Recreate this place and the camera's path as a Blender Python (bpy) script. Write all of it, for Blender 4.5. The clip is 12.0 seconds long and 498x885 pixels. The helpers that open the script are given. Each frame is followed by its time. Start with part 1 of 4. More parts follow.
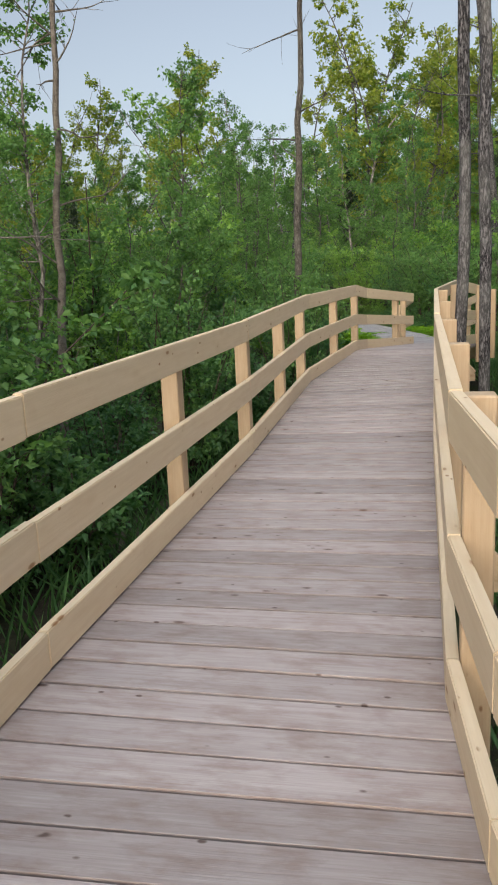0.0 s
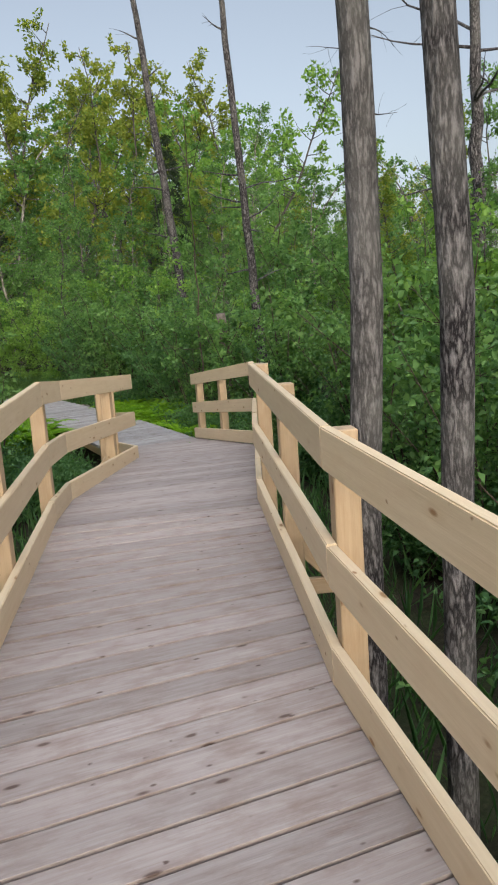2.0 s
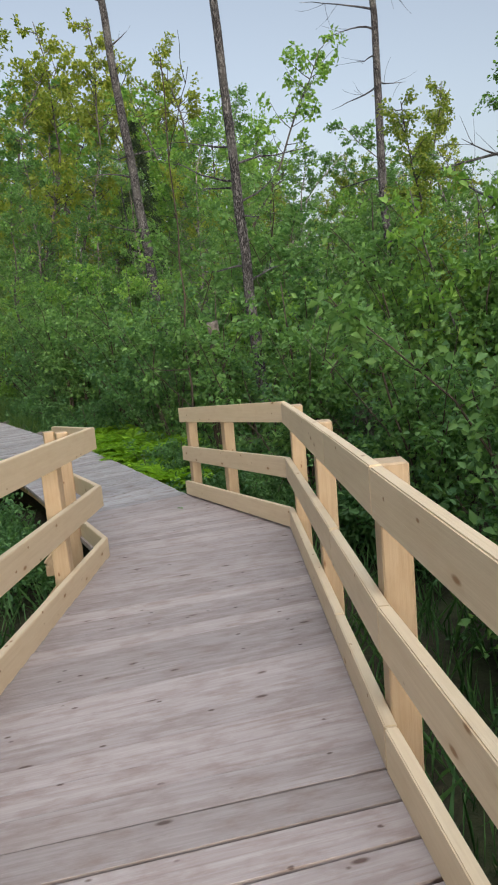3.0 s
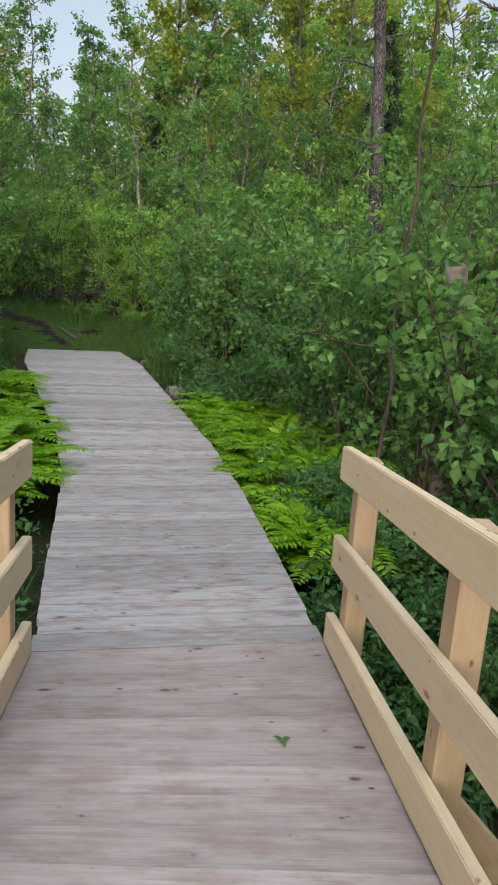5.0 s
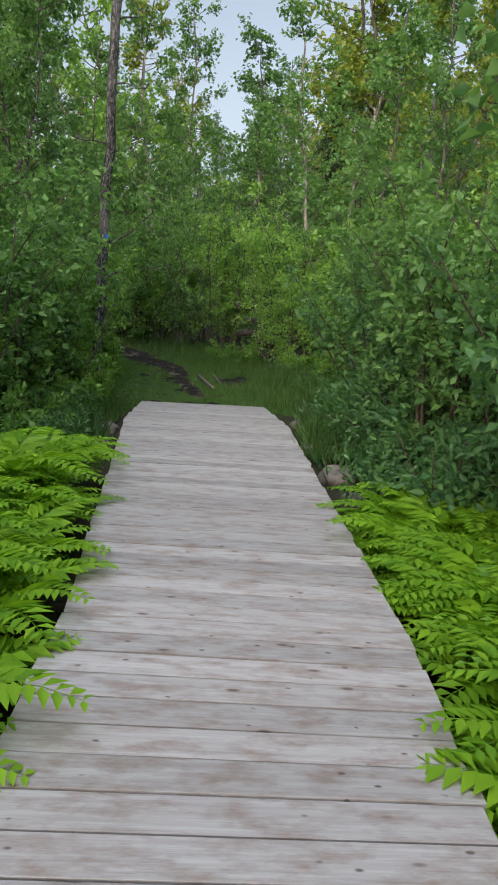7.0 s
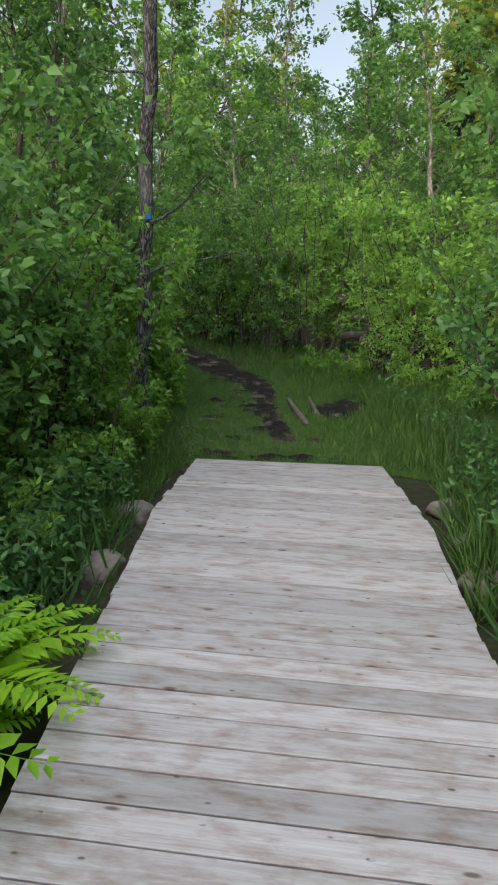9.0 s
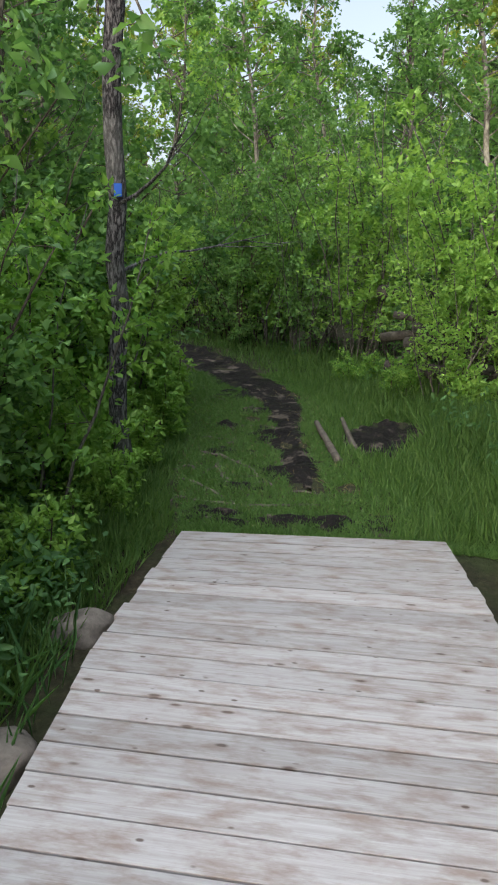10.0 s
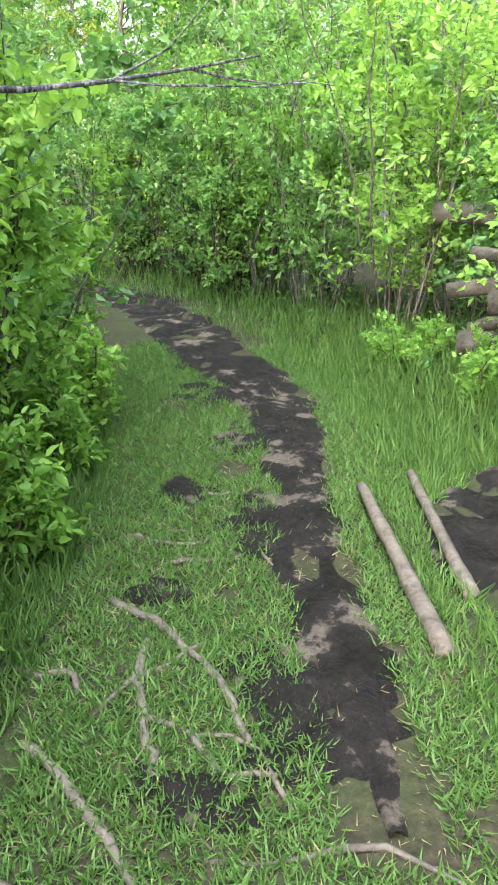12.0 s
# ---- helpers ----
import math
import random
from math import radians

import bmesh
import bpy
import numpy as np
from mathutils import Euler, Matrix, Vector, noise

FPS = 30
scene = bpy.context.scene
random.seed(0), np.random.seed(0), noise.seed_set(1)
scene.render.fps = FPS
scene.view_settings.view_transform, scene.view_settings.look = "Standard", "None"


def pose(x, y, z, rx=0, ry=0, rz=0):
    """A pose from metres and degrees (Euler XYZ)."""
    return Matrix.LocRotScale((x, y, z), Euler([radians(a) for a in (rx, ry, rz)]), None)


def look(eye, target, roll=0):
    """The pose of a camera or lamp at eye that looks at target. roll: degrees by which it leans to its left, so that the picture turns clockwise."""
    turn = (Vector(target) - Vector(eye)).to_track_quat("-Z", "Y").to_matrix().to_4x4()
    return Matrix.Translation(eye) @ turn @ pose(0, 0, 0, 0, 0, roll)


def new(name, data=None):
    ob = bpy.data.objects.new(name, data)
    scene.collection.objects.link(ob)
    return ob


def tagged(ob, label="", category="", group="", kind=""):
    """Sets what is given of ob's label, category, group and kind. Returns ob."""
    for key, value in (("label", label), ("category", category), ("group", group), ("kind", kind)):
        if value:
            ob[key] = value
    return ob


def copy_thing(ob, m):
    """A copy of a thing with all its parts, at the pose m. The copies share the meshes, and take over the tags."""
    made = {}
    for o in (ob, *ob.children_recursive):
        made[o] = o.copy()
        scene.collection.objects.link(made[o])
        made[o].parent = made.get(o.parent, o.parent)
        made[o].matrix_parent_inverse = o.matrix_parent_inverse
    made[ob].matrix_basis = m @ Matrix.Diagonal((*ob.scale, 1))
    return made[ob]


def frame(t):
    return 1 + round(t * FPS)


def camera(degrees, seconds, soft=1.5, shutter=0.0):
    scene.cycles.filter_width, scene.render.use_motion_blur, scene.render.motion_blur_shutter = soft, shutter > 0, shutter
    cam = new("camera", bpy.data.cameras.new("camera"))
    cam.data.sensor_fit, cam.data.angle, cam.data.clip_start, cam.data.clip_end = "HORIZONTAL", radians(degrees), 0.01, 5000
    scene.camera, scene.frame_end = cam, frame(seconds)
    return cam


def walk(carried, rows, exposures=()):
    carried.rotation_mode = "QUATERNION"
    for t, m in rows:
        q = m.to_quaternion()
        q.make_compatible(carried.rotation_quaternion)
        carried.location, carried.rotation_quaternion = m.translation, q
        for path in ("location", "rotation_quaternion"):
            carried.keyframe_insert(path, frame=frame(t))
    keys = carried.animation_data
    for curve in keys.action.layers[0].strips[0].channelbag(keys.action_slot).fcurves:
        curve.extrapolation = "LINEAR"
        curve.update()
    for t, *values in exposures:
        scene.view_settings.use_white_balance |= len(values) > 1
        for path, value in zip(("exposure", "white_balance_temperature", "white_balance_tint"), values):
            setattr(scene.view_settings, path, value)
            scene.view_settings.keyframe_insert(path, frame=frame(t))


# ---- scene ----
cam = camera(37.1, 12.0, soft=2.0)
PATH = [
    (0, (0.016, 0.0, 1.32), (-0.025, 1.958, 0.915), -2.6),
    (0.5, (0.056, 1.39, 1.359), (0.279, 3.329, 0.921), -2.4),
    (1, (0.111, 2.84, 1.404), (0.633, 4.728, 1.0), -2.5),
    (1.3, (0.202, 3.705, 1.425), (0.815, 5.573, 1.061), -1.5),
    (1.5, (0.31, 4.271, 1.468), (0.967, 6.126, 1.111), -3.2),
    (2, (0.623, 5.619, 1.596), (1.432, 7.418, 1.266), -4.2),
    (2.5, (1.002, 6.992, 1.689), (1.876, 8.762, 1.37), -5.5),
    (2.7, (1.164, 7.54, 1.728), (2.055, 9.302, 1.41), -5.2),
    (4.3, (2.706, 11.089, 1.719), (3.304, 12.946, 1.279), 0.9),
    (4.5, (2.807, 11.445, 1.671), (3.34, 13.322, 1.234), 2.5),
    (5, (3.121, 12.327, 1.572), (3.517, 14.234, 1.116), 4.2),
    (5.5, (3.383, 13.243, 1.502), (3.713, 15.156, 1.022), 6.2),
    (6, (3.5, 14.152, 1.405), (3.71, 16.095, 0.981), 5.5),
    (6.5, (3.544, 15.111, 1.282), (3.616, 17.081, 0.948), 4.9),
    (7, (3.524, 16.052, 1.214), (3.467, 18.02, 0.86), 3.7),
    (7.5, (3.419, 17.041, 1.224), (3.212, 18.99, 0.824), 2.4),
    (7.7, (3.376, 17.457, 1.22), (3.105, 19.398, 0.82), 2.4),
    (9.3, (3.313, 19.705, 1.426), (2.946, 21.627, 1.013), 1.9),
    (9.5, (3.271, 20.099, 1.438), (2.858, 22.01, 1.017), 1.5),
    (10, (3.194, 20.995, 1.476), (2.768, 22.899, 1.034), 0.9),
    (10.5, (3.107, 21.877, 1.519), (2.855, 23.808, 1.061), 3.0),
    (11, (2.854, 22.736, 1.576), (2.591, 24.65, 1.058), 1.9),
    (11.5, (2.597, 23.659, 1.507), (2.176, 25.503, 0.855), -1.3),
    (12, (2.455, 24.606, 1.391), (2.066, 26.465, 0.766), 0.0),
]
walk(cam, [(t, look(eye, target, roll)) for t, eye, target, roll in PATH], [(0, 0.47), (5, 0.6), (7, 0.65), (9.5, 0.9), (10.5, 1.2), (11.0, 1.5), (11.4, 2.2), (12, 3.0)])

# ---- light ----
world = bpy.data.worlds.new("sky")
scene.world = world
world.use_nodes = True
wn = world.node_tree
sky = wn.nodes.new("ShaderNodeTexSky")
sky.sky_type = 'NISHITA'
sky.sun_disc = False
sky.sun_elevation = radians(14)
sky.sun_rotation = radians(195)
sky.air_density, sky.dust_density, sky.ozone_density = 0.85, 4.2, 0.6
wn.nodes["Background"].inputs["Strength"].default_value = 0.15
haze = wn.nodes.new("ShaderNodeHueSaturation")
haze.inputs["Saturation"].default_value = 0.6
wn.links.new(sky.outputs["Color"], haze.inputs["Color"])
wn.links.new(haze.outputs["Color"], wn.nodes["Background"].inputs["Color"])
sun_data = bpy.data.lights.new("sun", 'SUN')
sun_data.energy, sun_data.angle, sun_data.color = 1.5, radians(50), (0.92, 0.965, 1.0)
sun = new("sun", sun_data)
SUN_AZ, SUN_EL = radians(195), radians(80)
sun_dir = Vector((math.sin(SUN_AZ) * math.cos(SUN_EL), math.cos(SUN_AZ) * math.cos(SUN_EL), math.sin(SUN_EL)))
sun.matrix_world = look((0, 0, 30), Vector((0, 0, 30)) - sun_dir)


# ---- materials ----
def material(name, rough=0.7, spec=0.3):
    m = bpy.data.materials.new(name)
    m.use_nodes = True
    b = m.node_tree.nodes["Principled BSDF"]
    b.inputs["Roughness"].default_value = rough
    b.inputs["Specular IOR Level"].default_value = spec
    return m, m.node_tree, b


def node(nt, kind, **kw):
    n = nt.nodes.new(kind)
    for k, v in kw.items():
        n.inputs[k.replace("_", " ")].default_value = v
    return n


def ramp(nt, fac, stops):
    r = nt.nodes.new("ShaderNodeValToRGB")
    while len(r.color_ramp.elements) < len(stops):
        r.color_ramp.elements.new(0.5)
    for e, (p, c) in zip(r.color_ramp.elements, stops):
        e.position, e.color = p, (*c, 1)
    nt.links.new(fac, r.inputs["Fac"])
    return r.outputs["Color"]


def mixed(nt, fac, a, b, mode='MIX'):
    m = nt.nodes.new("ShaderNodeMix")
    m.data_type, m.blend_type = 'RGBA', mode
    for sock, v in ((m.inputs["Factor"], fac), (m.inputs["A"], a), (m.inputs["B"], b)):
        if hasattr(v, "is_linked"):
            nt.links.new(v, sock)
        elif isinstance(v, tuple):
            sock.default_value = (*v, 1)
        else:
            sock.default_value = v
    for s in m.inputs:
        if s.type == 'RGBA' and s.name == "A" and isinstance(a, tuple):
            s.default_value = (*a, 1)
        if s.type == 'RGBA' and s.name == "B" and isinstance(b, tuple):
            s.default_value = (*b, 1)
        if s.type == 'RGBA' and s.name == "A" and hasattr(a, "is_linked"):
            nt.links.new(a, s)
        if s.type == 'RGBA' and s.name == "B" and hasattr(b, "is_linked"):
            nt.links.new(b, s)
    return [o for o in m.outputs if o.type == 'RGBA'][0]


def maths(nt, op, a, b=0.0):
    m = nt.nodes.new("ShaderNodeMath")
    m.operation = op
    for s, v in zip(m.inputs, (a, b)):
        if hasattr(v, "is_linked"):
            nt.links.new(v, s)
        else:
            s.default_value = v
    return m.outputs[0]


def coords(nt, scale=(1, 1, 1), shift=True):
    """Object coordinates, slid by a random amount for each object."""
    tc = nt.nodes.new("ShaderNodeTexCoord")
    mp = nt.nodes.new("ShaderNodeMapping")
    mp.inputs["Scale"].default_value = scale
    nt.links.new(tc.outputs["Object"], mp.inputs["Vector"])
    if shift:
        info = nt.nodes.new("ShaderNodeObjectInfo")
        comb = nt.nodes.new("ShaderNodeCombineXYZ")
        for i, k in enumerate((37.0, 91.0, 53.0)):
            nt.links.new(maths(nt, 'MULTIPLY', info.outputs["Random"], k), comb.inputs[i])
        nt.links.new(comb.outputs[0], mp.inputs["Location"])
    return mp.outputs["Vector"]


def noisetex(nt, vec, scale, detail=4, rough=0.55):
    n = node(nt, "ShaderNodeTexNoise", Scale=scale, Detail=detail, Roughness=rough)
    nt.links.new(vec, n.inputs["Vector"])
    return n.outputs["Fac"]


def bump(nt, b, height, strength=0.3, distance=0.01):
    n = node(nt, "ShaderNodeBump", Strength=strength, Distance=distance)
    nt.links.new(height, n.inputs["Height"])
    nt.links.new(n.outputs["Normal"], b.inputs["Normal"])


def wood(name, light, dark, knot, stain, rough, grain=1.0, stain_amount=0.5, tint=(0.85, 1.1)):
    """Sawn lumber with its grain along local x, knots, stains and a tone of its own for each piece."""
    m, nt, b = material(name, rough, 0.4)
    lengthwise = coords(nt, (1.2, 26, 26))
    g = noisetex(nt, lengthwise, 2.2, 6, 0.65)
    col = ramp(nt, g, [(0.22, dark), (0.72, light)])
    fine = coords(nt, (3, 120, 120))
    g2 = noisetex(nt, fine, 2.0, 3, 0.5)
    col = mixed(nt, maths(nt, 'MULTIPLY', ramp(nt, g2, [(0.35, (1, 1, 1)), (0.6, (0, 0, 0))]), 0.25 * grain), col, dark)
    blot = noisetex(nt, coords(nt, (2.6, 7.0, 7.0)), 2.6, 10, 0.64)
    col = mixed(nt, maths(nt, 'MULTIPLY', ramp(nt, blot, [(0.46, (0, 0, 0)), (0.68, (1, 1, 1))]), stain_amount), col, stain)
    vo = nt.nodes.new("ShaderNodeTexVoronoi")
    vo.inputs["Scale"].default_value = 1.0
    nt.links.new(coords(nt, (4.2, 11.0, 11.0)), vo.inputs["Vector"])
    kn = ramp(nt, vo.outputs["Distance"], [(0.06, (1, 1, 1)), (0.12, (0, 0, 0))])
    pick = ramp(nt, noisetex(nt, coords(nt, (2.3, 2.3, 2.3)), 2.0, 2), [(0.44, (0, 0, 0)), (0.48, (1, 1, 1))])
    kn = maths(nt, 'MULTIPLY', kn, pick)
    small = nt.nodes.new("ShaderNodeTexVoronoi")
    small.inputs["Scale"].default_value = 1.0
    nt.links.new(coords(nt, (9.0, 17.0, 17.0)), small.inputs["Vector"])
    eye = ramp(nt, small.outputs["Distance"], [(0.07, (1, 1, 1)), (0.13, (0, 0, 0))])
    some = ramp(nt, noisetex(nt, coords(nt, (5.1, 5.1, 5.1)), 2.0, 2), [(0.50, (0, 0, 0)), (0.54, (1, 1, 1))])
    kn = maths(nt, 'MAXIMUM', kn, maths(nt, 'MULTIPLY', eye, some))
    ring = ramp(nt, vo.outputs["Distance"], [(0.08, (1, 1, 1)), (0.30, (0, 0, 0))])
    col = mixed(nt, maths(nt, 'MULTIPLY', maths(nt, 'MULTIPLY', ring, pick), 0.4), col, stain)
    crack = ramp(nt, noisetex(nt, coords(nt, (1.6, 60, 60)), 1.7, 2, 0.4), [(0.30, (1, 1, 1)), (0.34, (0, 0, 0))])
    col = mixed(nt, maths(nt, 'MULTIPLY', crack, 0.30 * grain), col, stain)
    col = mixed(nt, maths(nt, 'MULTIPLY', kn, 0.9), col, knot)
    info = nt.nodes.new("ShaderNodeObjectInfo")
    tone = nt.nodes.new("ShaderNodeMapRange")
    tone.inputs["To Min"].default_value, tone.inputs["To Max"].default_value = tint
    nt.links.new(info.outputs["Random"], tone.inputs["Value"])
    hsv = nt.nodes.new("ShaderNodeHueSaturation")
    nt.links.new(tone.outputs["Result"], hsv.inputs["Value"])
    nt.links.new(col, hsv.inputs["Color"])
    nt.links.new(hsv.outputs["Color"], b.inputs["Base Color"])
    bump(nt, b, maths(nt, 'SUBTRACT', maths(nt, 'ADD', g, maths(nt, 'MULTIPLY', g2, 0.5)), maths(nt, 'MULTIPLY', kn, 0.3)), 0.35, 0.004)
    return m


def leafy(name, deep, bright, rough=0.5, through_amount=0.35, vein=0.0):
    """Leaves: each its own tone, some light through them."""
    m, nt, b = material(name, rough, 0.35)
    geo = nt.nodes.new("ShaderNodeNewGeometry")
    info = nt.nodes.new("ShaderNodeObjectInfo")
    mix = maths(nt, 'ADD', maths(nt, 'MULTIPLY', geo.outputs["Random Per Island"], 0.65), maths(nt, 'MULTIPLY', info.outputs["Random"], 0.35))
    col = ramp(nt, mix, [(0.05, deep), (0.95, bright)])
    nt.links.new(col, b.inputs["Base Color"])
    tr = nt.nodes.new("ShaderNodeBsdfTranslucent")
    lit = mixed(nt, 1.0, col, (1.0, 1.0, 0.6), 'MULTIPLY')
    nt.links.new(lit, tr.inputs["Color"])
    sh = nt.nodes.new("ShaderNodeMixShader")
    sh.inputs[0].default_value = through_amount
    nt.links.new(b.outputs[0], sh.inputs[1])
    nt.links.new(tr.outputs[0], sh.inputs[2])
    nt.links.new(sh.outputs[0], nt.nodes["Material Output"].inputs["Surface"])
    return m


def barky(name, light, dark, stretch=5.0, scale=14.0, depth=0.02, rough=0.9, upright=1.0):
    m, nt, b = material(name, rough, 0.15)
    v = coords(nt, (stretch * 2.2, stretch * 2.2, upright))
    fur = noisetex(nt, v, scale * 0.35, 5, 0.6)
    edge = maths(nt, 'MULTIPLY', maths(nt, 'ABSOLUTE', maths(nt, 'SUBTRACT', fur, 0.5)), 5.0)
    n = noisetex(nt, v, scale * 1.3, 6, 0.7)
    col = ramp(nt, maths(nt, 'MULTIPLY', edge, n), [(0.04, dark), (0.42, light)])
    patch = ramp(nt, noisetex(nt, coords(nt, (1, 1, 1)), 2.2, 4), [(0.45, (0, 0, 0)), (0.7, (1, 1, 1))])
    col = mixed(nt, maths(nt, 'MULTIPLY', patch, 0.35), col, (light[0] * 1.3, light[1] * 1.35, light[2] * 1.25))
    nt.links.new(col, b.inputs["Base Color"])
    bump(nt, b, maths(nt, 'MULTIPLY', edge, n), 0.9, depth)
    return m


M_deck = wood("weathered_decking", (0.465, 0.420, 0.422), (0.305, 0.252, 0.246), (0.09, 0.055, 0.045), (0.25, 0.185, 0.165), 0.6, 1.2, 0.7, (0.80, 1.12))
M_grey = wood("greyed_decking", (0.440, 0.440, 0.465), (0.280, 0.255, 0.258), (0.08, 0.055, 0.045), (0.205, 0.155, 0.135), 0.6, 1.3, 0.85, (0.78, 1.14))
M_rail = wood("fresh_lumber", (0.74, 0.61, 0.44), (0.65, 0.515, 0.35), (0.30, 0.15, 0.06), (0.58, 0.42, 0.25), 0.6, 0.5, 0.22, (0.94, 1.05))
M_post = wood("post_lumber", (0.56, 0.43, 0.29), (0.45, 0.33, 0.215), (0.22, 0.11, 0.05), (0.42, 0.28, 0.16), 0.65, 0.6, 0.35, (0.9, 1.05))
M_bark = barky("dark_bark", (0.25, 0.245, 0.265), (0.020, 0.019, 0.023), 3.4, 14.0, 0.02, 0.9, 1.9)
M_barkthin = barky("grey_bark", (0.19, 0.18, 0.168), (0.05, 0.045, 0.042), 3.0, 16.0, 0.006)
M_birch = barky("pale_bark", (0.38, 0.36, 0.33), (0.09, 0.08, 0.075), 1.2, 10.0, 0.004)
M_twig = barky("twig_bark", (0.12, 0.095, 0.075), (0.04, 0.032, 0.027), 3.0, 20.0, 0.004)


def driftwood(name, light, dark):
    m, nt, b = material(name, 0.85, 0.2)
    n = noisetex(nt, coords(nt), 9.0, 8, 0.7)
    f = noisetex(nt, coords(nt), 55.0, 4, 0.6)
    col = ramp(nt, maths(nt, 'ADD', maths(nt, 'MULTIPLY', n, 0.7), maths(nt, 'MULTIPLY', f, 0.3)), [(0.36, dark), (0.62, light)])
    nt.links.new(col, b.inputs["Base Color"])
    bump(nt, b, maths(nt, 'ADD', n, f), 0.6, 0.008)
    return m


M_dead = driftwood("bleached_wood", (0.215, 0.195, 0.175), (0.075, 0.065, 0.055))
M_log = driftwood("brown_log", (0.105, 0.096, 0.086), (0.022, 0.019, 0.017))
M_root = driftwood("worn_root", (0.16, 0.135, 0.115), (0.05, 0.042, 0.036))
M_cut = wood("sawn_end", (0.55, 0.42, 0.28), (0.40, 0.28, 0.17), (0.2, 0.1, 0.05), (0.35, 0.25, 0.16), 0.8)
M_leaf = leafy("alder_leaves", (0.060, 0.160, 0.055), (0.220, 0.410, 0.120), 0.48, 0.5)
# darker copy of the alder green: shade of the low growth put into the colour
M_leaf_dark = leafy("shade_tinted_leaves", (0.042, 0.125, 0.050), (0.150, 0.310, 0.105), 0.48, 0.48)
M_leaf_bright = leafy("maple_leaves", (0.120, 0.280, 0.055), (0.320, 0.530, 0.120), 0.45, 0.52)
# gold of the low sun on the treetops, put into the leaf colour
M_leaf_gold = leafy("sunlit_gold_leaves", (0.130, 0.230, 0.040), (0.380, 0.430, 0.075), 0.5, 0.5)
M_needle = leafy("needles", (0.016, 0.034, 0.016), (0.040, 0.072, 0.030), 0.6, 0.1)
M_fern = leafy("fern_fronds", (0.110, 0.270, 0.012), (0.290, 0.520, 0.030), 0.5, 0.45)
M_grass = leafy("grass_blades", (0.065, 0.165, 0.042), (0.190, 0.325, 0.095), 0.5, 0.45)
M_drygrass = leafy("straw", (0.20, 0.16, 0.08), (0.34, 0.28, 0.15), 0.8, 0.2)


def soil_material():
    m, nt, b = material("forest_floor", 0.9, 0.2)
    tc = nt.nodes.new("ShaderNodeTexCoord")
    v = tc.outputs["Object"]
    n = noisetex(nt, v, 1.7, 8, 0.65)
    f = noisetex(nt, v, 24.0, 6, 0.7)
    col = ramp(nt, f, [(0.3, (0.012, 0.010, 0.008)), (0.55, (0.040, 0.034, 0.022)), (0.75, (0.085, 0.068, 0.040))])
    moss = ramp(nt, n, [(0.42, (0, 0, 0)), (0.6, (1, 1, 1))])
    col = mixed(nt, maths(nt, 'MULTIPLY', moss, 0.5), col, (0.030, 0.055, 0.014))
    nt.links.new(col, b.inputs["Base Color"])
    bump(nt, b, maths(nt, 'ADD', n, f), 0.7, 0.03)
    return m


def mud_material():
    m, nt, b = material("wet_mud", 0.55, 0.15)
    tc = nt.nodes.new("ShaderNodeTexCoord")
    v = tc.outputs["Object"]
    n = noisetex(nt, v, 4.6, 8, 0.62)
    f = noisetex(nt, v, 30.0, 6, 0.7)
    col = ramp(nt, n, [(0.42, (0.006, 0.005, 0.006)), (0.56, (0.015, 0.013, 0.013)), (0.60, (0.10, 0.082, 0.070)), (0.75, (0.17, 0.140, 0.118))])
    col = mixed(nt, 0.15, col, ramp(nt, f, [(0.35, (0.006, 0.005, 0.005)), (0.7, (0.07, 0.056, 0.047))]))
    nt.links.new(col, b.inputs["Base Color"])
    nt.links.new(ramp(nt, n, [(0.35, (0.35, 0.35, 0.35)), (0.55, (0.85, 0.85, 0.85))]), b.inputs["Roughness"])
    bump(nt, b, maths(nt, 'ADD', n, maths(nt, 'MULTIPLY', f, 0.5)), 1.0, 0.06)
    return m


def rock_material():
    m, nt, b = material("granite", 0.85, 0.3)
    v = coords(nt)
    n = noisetex(nt, v, 7.0, 8, 0.7)
    col = ramp(nt, n, [(0.3, (0.06, 0.055, 0.05)), (0.6, (0.20, 0.175, 0.155)), (0.8, (0.30, 0.235, 0.20))])
    nt.links.new(col, b.inputs["Base Color"])
    bump(nt, b, n, 0.6, 0.02)
    return m


M_soil, M_mud, M_rock = soil_material(), mud_material(), rock_material()
M_blue, _, _b = material("blue_paint", 0.6)
_b.inputs["Base Color"].default_value = (0.02, 0.10, 0.45, 1)


# ---- helpers of this scene ----
def part(name, bm, mat, parent=None, label="", smooth=False):
    me = bpy.data.meshes.new(name)
    bm.to_mesh(me)
    bm.free()
    me.materials.append(mat)
    if smooth:
        me.polygons.foreach_set("use_smooth", [True] * len(me.polygons))
    ob = new(name, me)
    if parent is not None:
        ob.parent = parent
    if label:
        tagged(ob, label)
    return ob


def thing(name, label, category, at=None, group="", kind=""):
    ob = new(name)
    if at is not None:
        ob.matrix_world = at
    return tagged(ob, label, category, group, kind)


def board(bm, m, size, bevel=0.004):
    """A sawn board of that size, centred on m, with eased edges."""
    r = bmesh.ops.create_cube(bm, size=1.0, matrix=m @ Matrix.Diagonal((*size, 1)))
    es = list({e for v in r["verts"] for e in v.link_edges})
    bmesh.ops.bevel(bm, geom=es, offset=bevel, segments=1, affect='EDGES')


